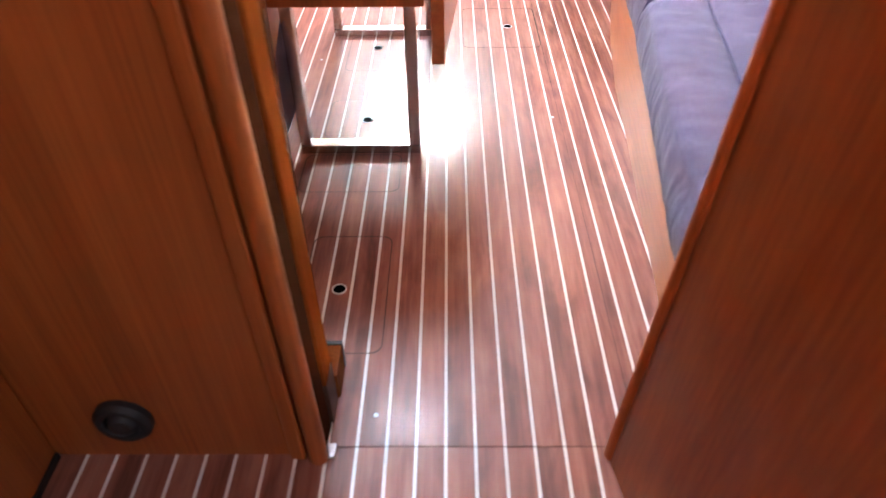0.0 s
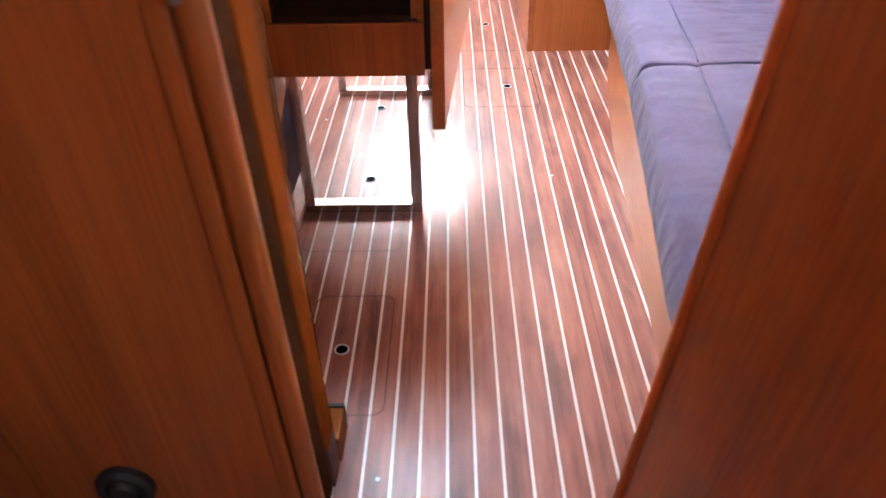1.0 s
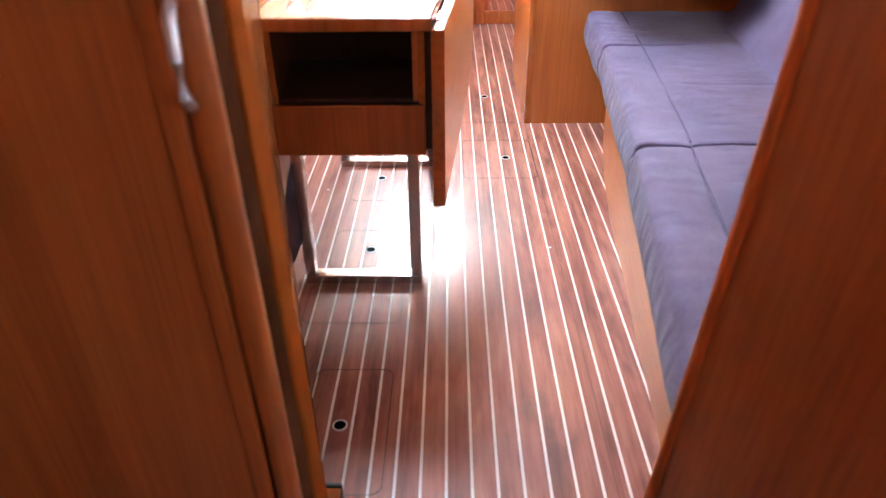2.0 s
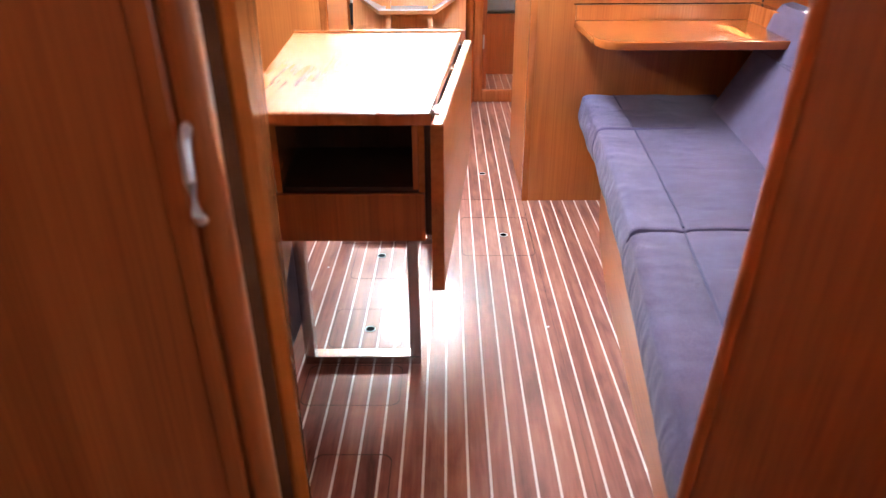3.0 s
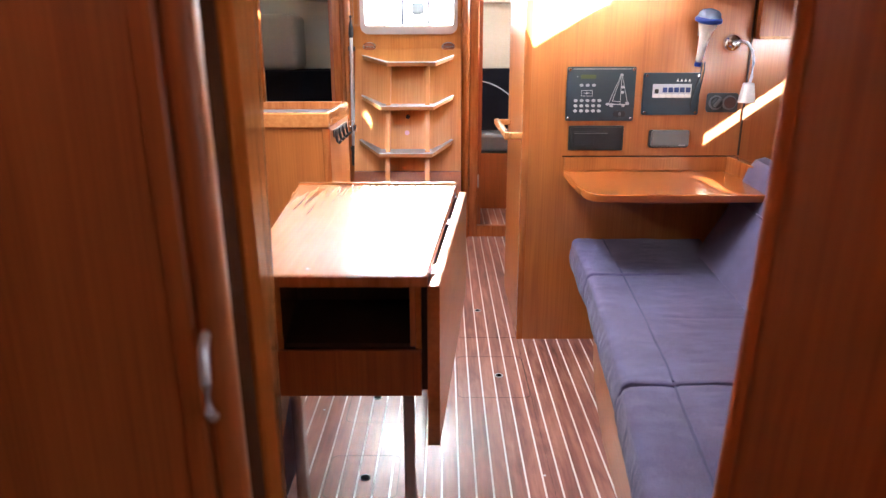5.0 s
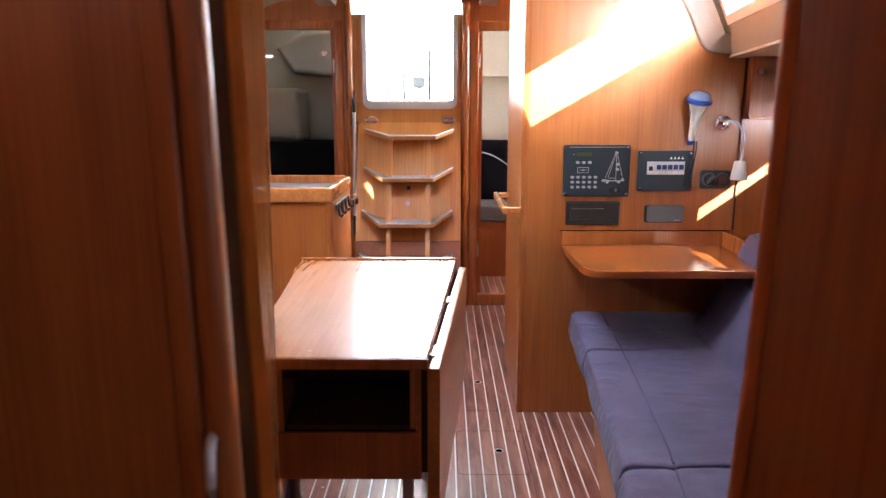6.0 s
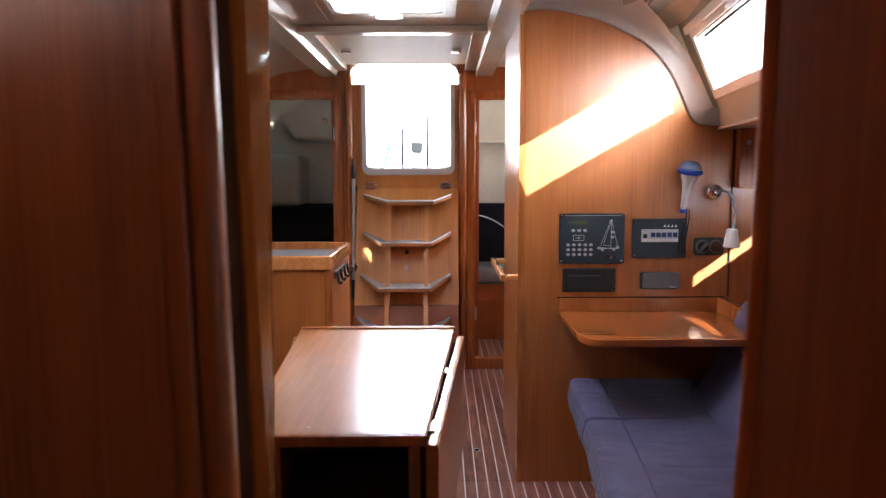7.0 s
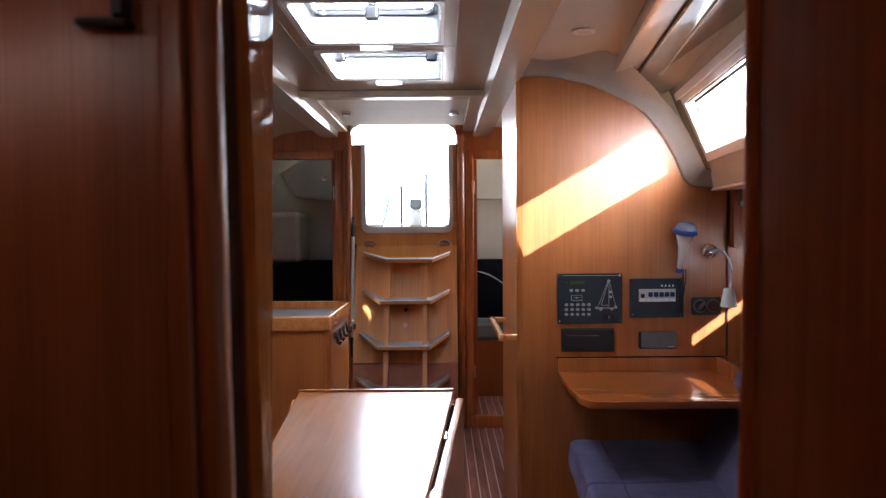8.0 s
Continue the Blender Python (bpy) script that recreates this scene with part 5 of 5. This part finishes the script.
part("body", box(-1.40, -1.02, 5.15, 5.55, 1.0205, 1.40, 0.04, 4), plain("pale_box_vinyl", (0.55, 0.53, 0.44), 0.5), bx)
setting("aft_cabin_berth_port", box(-1.79, -0.601, 4.90, 5.595, 0.0, 1.02), DARK, "dark berth and bedding of the port aft cabin", "berth", False)
CABIN = plain("cream_cabin_lining", (0.38, 0.345, 0.275), 0.5)
setting("aft_cabin_lining_starboard", merge(box(0.201, 1.49, 5.6, 5.66, 0.98, 1.95), box(0.20, 1.49, 5.48, 5.599, 1.50, 1.545)), CABIN, "cream lining of the starboard aft cabin with a pale ledge", "wall", False)
setting("aft_cabin_berth_starboard", box(0.20, 1.49, 5.20, 5.595, 0.0, 0.42), DOORWOOD, "cherry berth front of the starboard aft cabin", "berth", False)
mt = thing("berth_mattress", "grey mattress on the starboard aft berth", "mattress")
part("cover", box(0.21, 1.48, 5.18, 5.48, 0.421, 0.56, 0.03, 3), GREYBOX, mt)
bk = thing("dark_backrest", "black upholstered panel with a pale curved seam in the aft cabin", "panel")
part("panel", box(0.21, 1.48, 5.485, 5.597, 0.421, 1.02, 0.01), DARK, bk)
part("seam", tube([(0.27 + 0.05 * k, 5.480, 0.93 - 0.004 * k * k) for k in range(9)], 0.004, 6), ALU, bk, "pale curved edge")
# Added full-height walls that block stray light between cockpit and cabins.
setting("cockpit_light_wall", merge(box(-0.60, -0.56, AFT + 0.031, 6.9, 0.0, 1.99), box(0.16, 0.20, AFT + 0.031, 6.9, 0.0, 1.99)), GELCOAT, "white walls added to keep cockpit light out of the aft cabins", "wall", False)
# Two unseen openings are added to let sky light into the cabins.
setting("ceiling_aft", merge(box(-1.8, -1.25, AFT + 0.031, 5.7, 1.95, 1.99), box(-0.85, -0.60, AFT + 0.031, 5.7, 1.95, 1.99), box(-1.25, -0.85, AFT + 0.031, 4.65, 1.95, 1.99), box(-1.25, -0.85, 4.80, 5.7, 1.95, 1.99), box(0.20, 0.35, AFT + 0.031, 5.7, 1.95, 1.99), box(0.75, 1.5, AFT + 0.031, 5.7, 1.95, 1.99), box(0.35, 0.75, AFT + 0.031, 4.65, 1.95, 1.99), box(0.35, 0.75, 4.76, 5.7, 1.95, 1.99)), LINER, "pale ceiling of the aft cabins with two added light openings", "ceiling", False)

# ---- cockpit and daylight outside ----
# Sole colour kept low so less light bounces up to the soffit.
setting("cockpit_sole", box(-0.559, 0.159, AFT + 0.14, 6.9, 1.20, 1.225), plain("low_bounce_cockpit_sole", (0.27, 0.23, 0.19), 0.7, grain=40, spread=0.2), "cockpit sole beyond the companionway, darkened to bounce less light", "floor", False)
ped = thing("steering_pedestal", "white steering pedestal with dark throttle and rail in the cockpit", "pedestal")
part("column", box(-0.24, -0.14, 6.10, 6.20, 1.2255, 1.44, 0.03, 3), GELCOAT, ped)
part("grab_bar", merge(rod((-0.316, 6.08, 1.2255), (-0.316, 6.08, 1.65), 0.013), rod((-0.098, 6.08, 1.2255), (-0.098, 6.08, 1.75), 0.013)), DARKCHROME, ped, "dark guard tubes")
part("instrument_pod", box(-0.245, -0.135, 6.06, 6.20, 1.4405, 1.53, 0.02, 3), GREYBOX, ped, "grey instrument pod")
rope = thing("blue_rope", "pale blue rope hanging in the cockpit", "rope")
part("strand", tube([(-0.545 + 0.013 * k, 6.08, 1.2305 + 0.0034 * k * k) for k in range(11)], 0.012, 8), plain("pale_blue_rope", (0.25, 0.45, 0.55), 0.8, grain=200), rope)
setting("backdrop", box(-2.8, 2.4, 8.0, 8.02, 0.6, 4.2), MIST, "bright hazy daylight beyond the cockpit", "backdrop", False)

# Never in view: an added glow kept below the sun's path.
setting("glow_panel_bow", box(2.0, 13.0, -10.02, -10.0, -1.0, 4.3), BOW_GLOW, "unseen glowing panel off the bow, added for sheen on the partition", "backdrop", False)
setting("backdrop_quarter", box(7.0, 7.02, 3.0, 22.0, -1.0, 6.0), MIST, "bright hazy horizon off the quarter", "backdrop", False)

# ---- cabin sole ----
sole = thing("floor", "mahogany-veneer cabin sole with white inlay stripes", "floor", kind="structure")
PITCH, X0, STRIPE = 0.0471, 0.0237, 0.0056


def shared_box(name, x, y0, y1, mat, w_):
    bm = box(-w_ / 2, w_ / 2, y0, y1, -0.006, 0.0)
    me = bpy.data.meshes.new(name)
    bm.to_mesh(me)
    bm.free()
    me.materials.append(mat)
    return me


SPANS = [(-0.95, 0.8075), (0.8092, 5.25)]
planks = [shared_box("plank", 0, a, b, PLANK, PITCH - STRIPE) for a, b in SPANS]
stripes = [shared_box("inlay_stripe", 0, a, b, HOLLY, STRIPE) for a, b in SPANS]
for k in range(-26, 27):
    for me in planks:
        ob = new("plank", me)
        ob.location.x = X0 + PITCH * (k + 0.5)
        ob.parent = sole
    for me in stripes:
        ob = new("inlay_stripe", me)
        ob.location.x = X0 + PITCH * k
        ob.parent = sole


def line_ring(x0, x1, y0, y1, r=0.022, w_=0.0020):
    return ring(rounded(x0, x1, y0, y1, r), rounded(x0 + w_, x1 - w_, y0 + w_, y1 - w_, r), -0.002, 0.0003, "z")


HATCHES = [(-0.262, -0.092, 1.000, 1.331), (-0.330, -0.088, 1.494, 1.655), (-0.300, -0.097, 1.735, 1.936), (-0.290, -0.085, 2.122, 2.37), (0.077, 0.330, 2.282, 2.610)]
for hx in HATCHES:
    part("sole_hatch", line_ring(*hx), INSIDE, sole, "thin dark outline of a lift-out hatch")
# The long strip paints the shade line that runs along the settee.
part("sole_joint", merge(box(0.331, 0.3320, 0.81, 2.77, -0.002, 0.0003), box(0.060, 0.331, 2.792, 2.7935, -0.002, 0.0003), box(-0.30, -0.088, 2.62, 2.6215, -0.002, 0.0003)), INSIDE, sole, "fine dark joints, with a painted shade line along the settee", False)
for x, y, r in ((-0.189, 1.166, 0.015), (-0.192, 1.826, 0.015), (-0.200, 2.284, 0.015), (0.231, 2.448, 0.015), (0.183, 3.098, 0.015)):
    fp = part("finger_pull", lathe([(r, -0.001), (r, 0.0016), (r * 0.92, 0.0020), (r * 0.82, 0.0014), (r * 0.82, 0.0004)], Matrix.Translation((x, y, 0.0003)), 28), ALU, sole, "chrome-rimmed finger pull")
    part("hole", lathe([(r * 0.81, 0.0003), (r * 0.81, 0.0010), (r * 0.5, 0.0009)], Matrix.Translation((x, y, 0.0003)), 24), HOLE_SHADE, fp, "flat black disc painted as the shaded hole")
for x, y in ((-0.092, 0.868), (0.313, 1.836), (-0.37, 2.20)):
    part("screw_cap", lathe([(0.0042, 0), (0.0042, 0.0008), (0.0012, 0.0009)], Matrix.Translation((x, y, 0.0003)), 14), ALU, sole, "small pale screw cap")
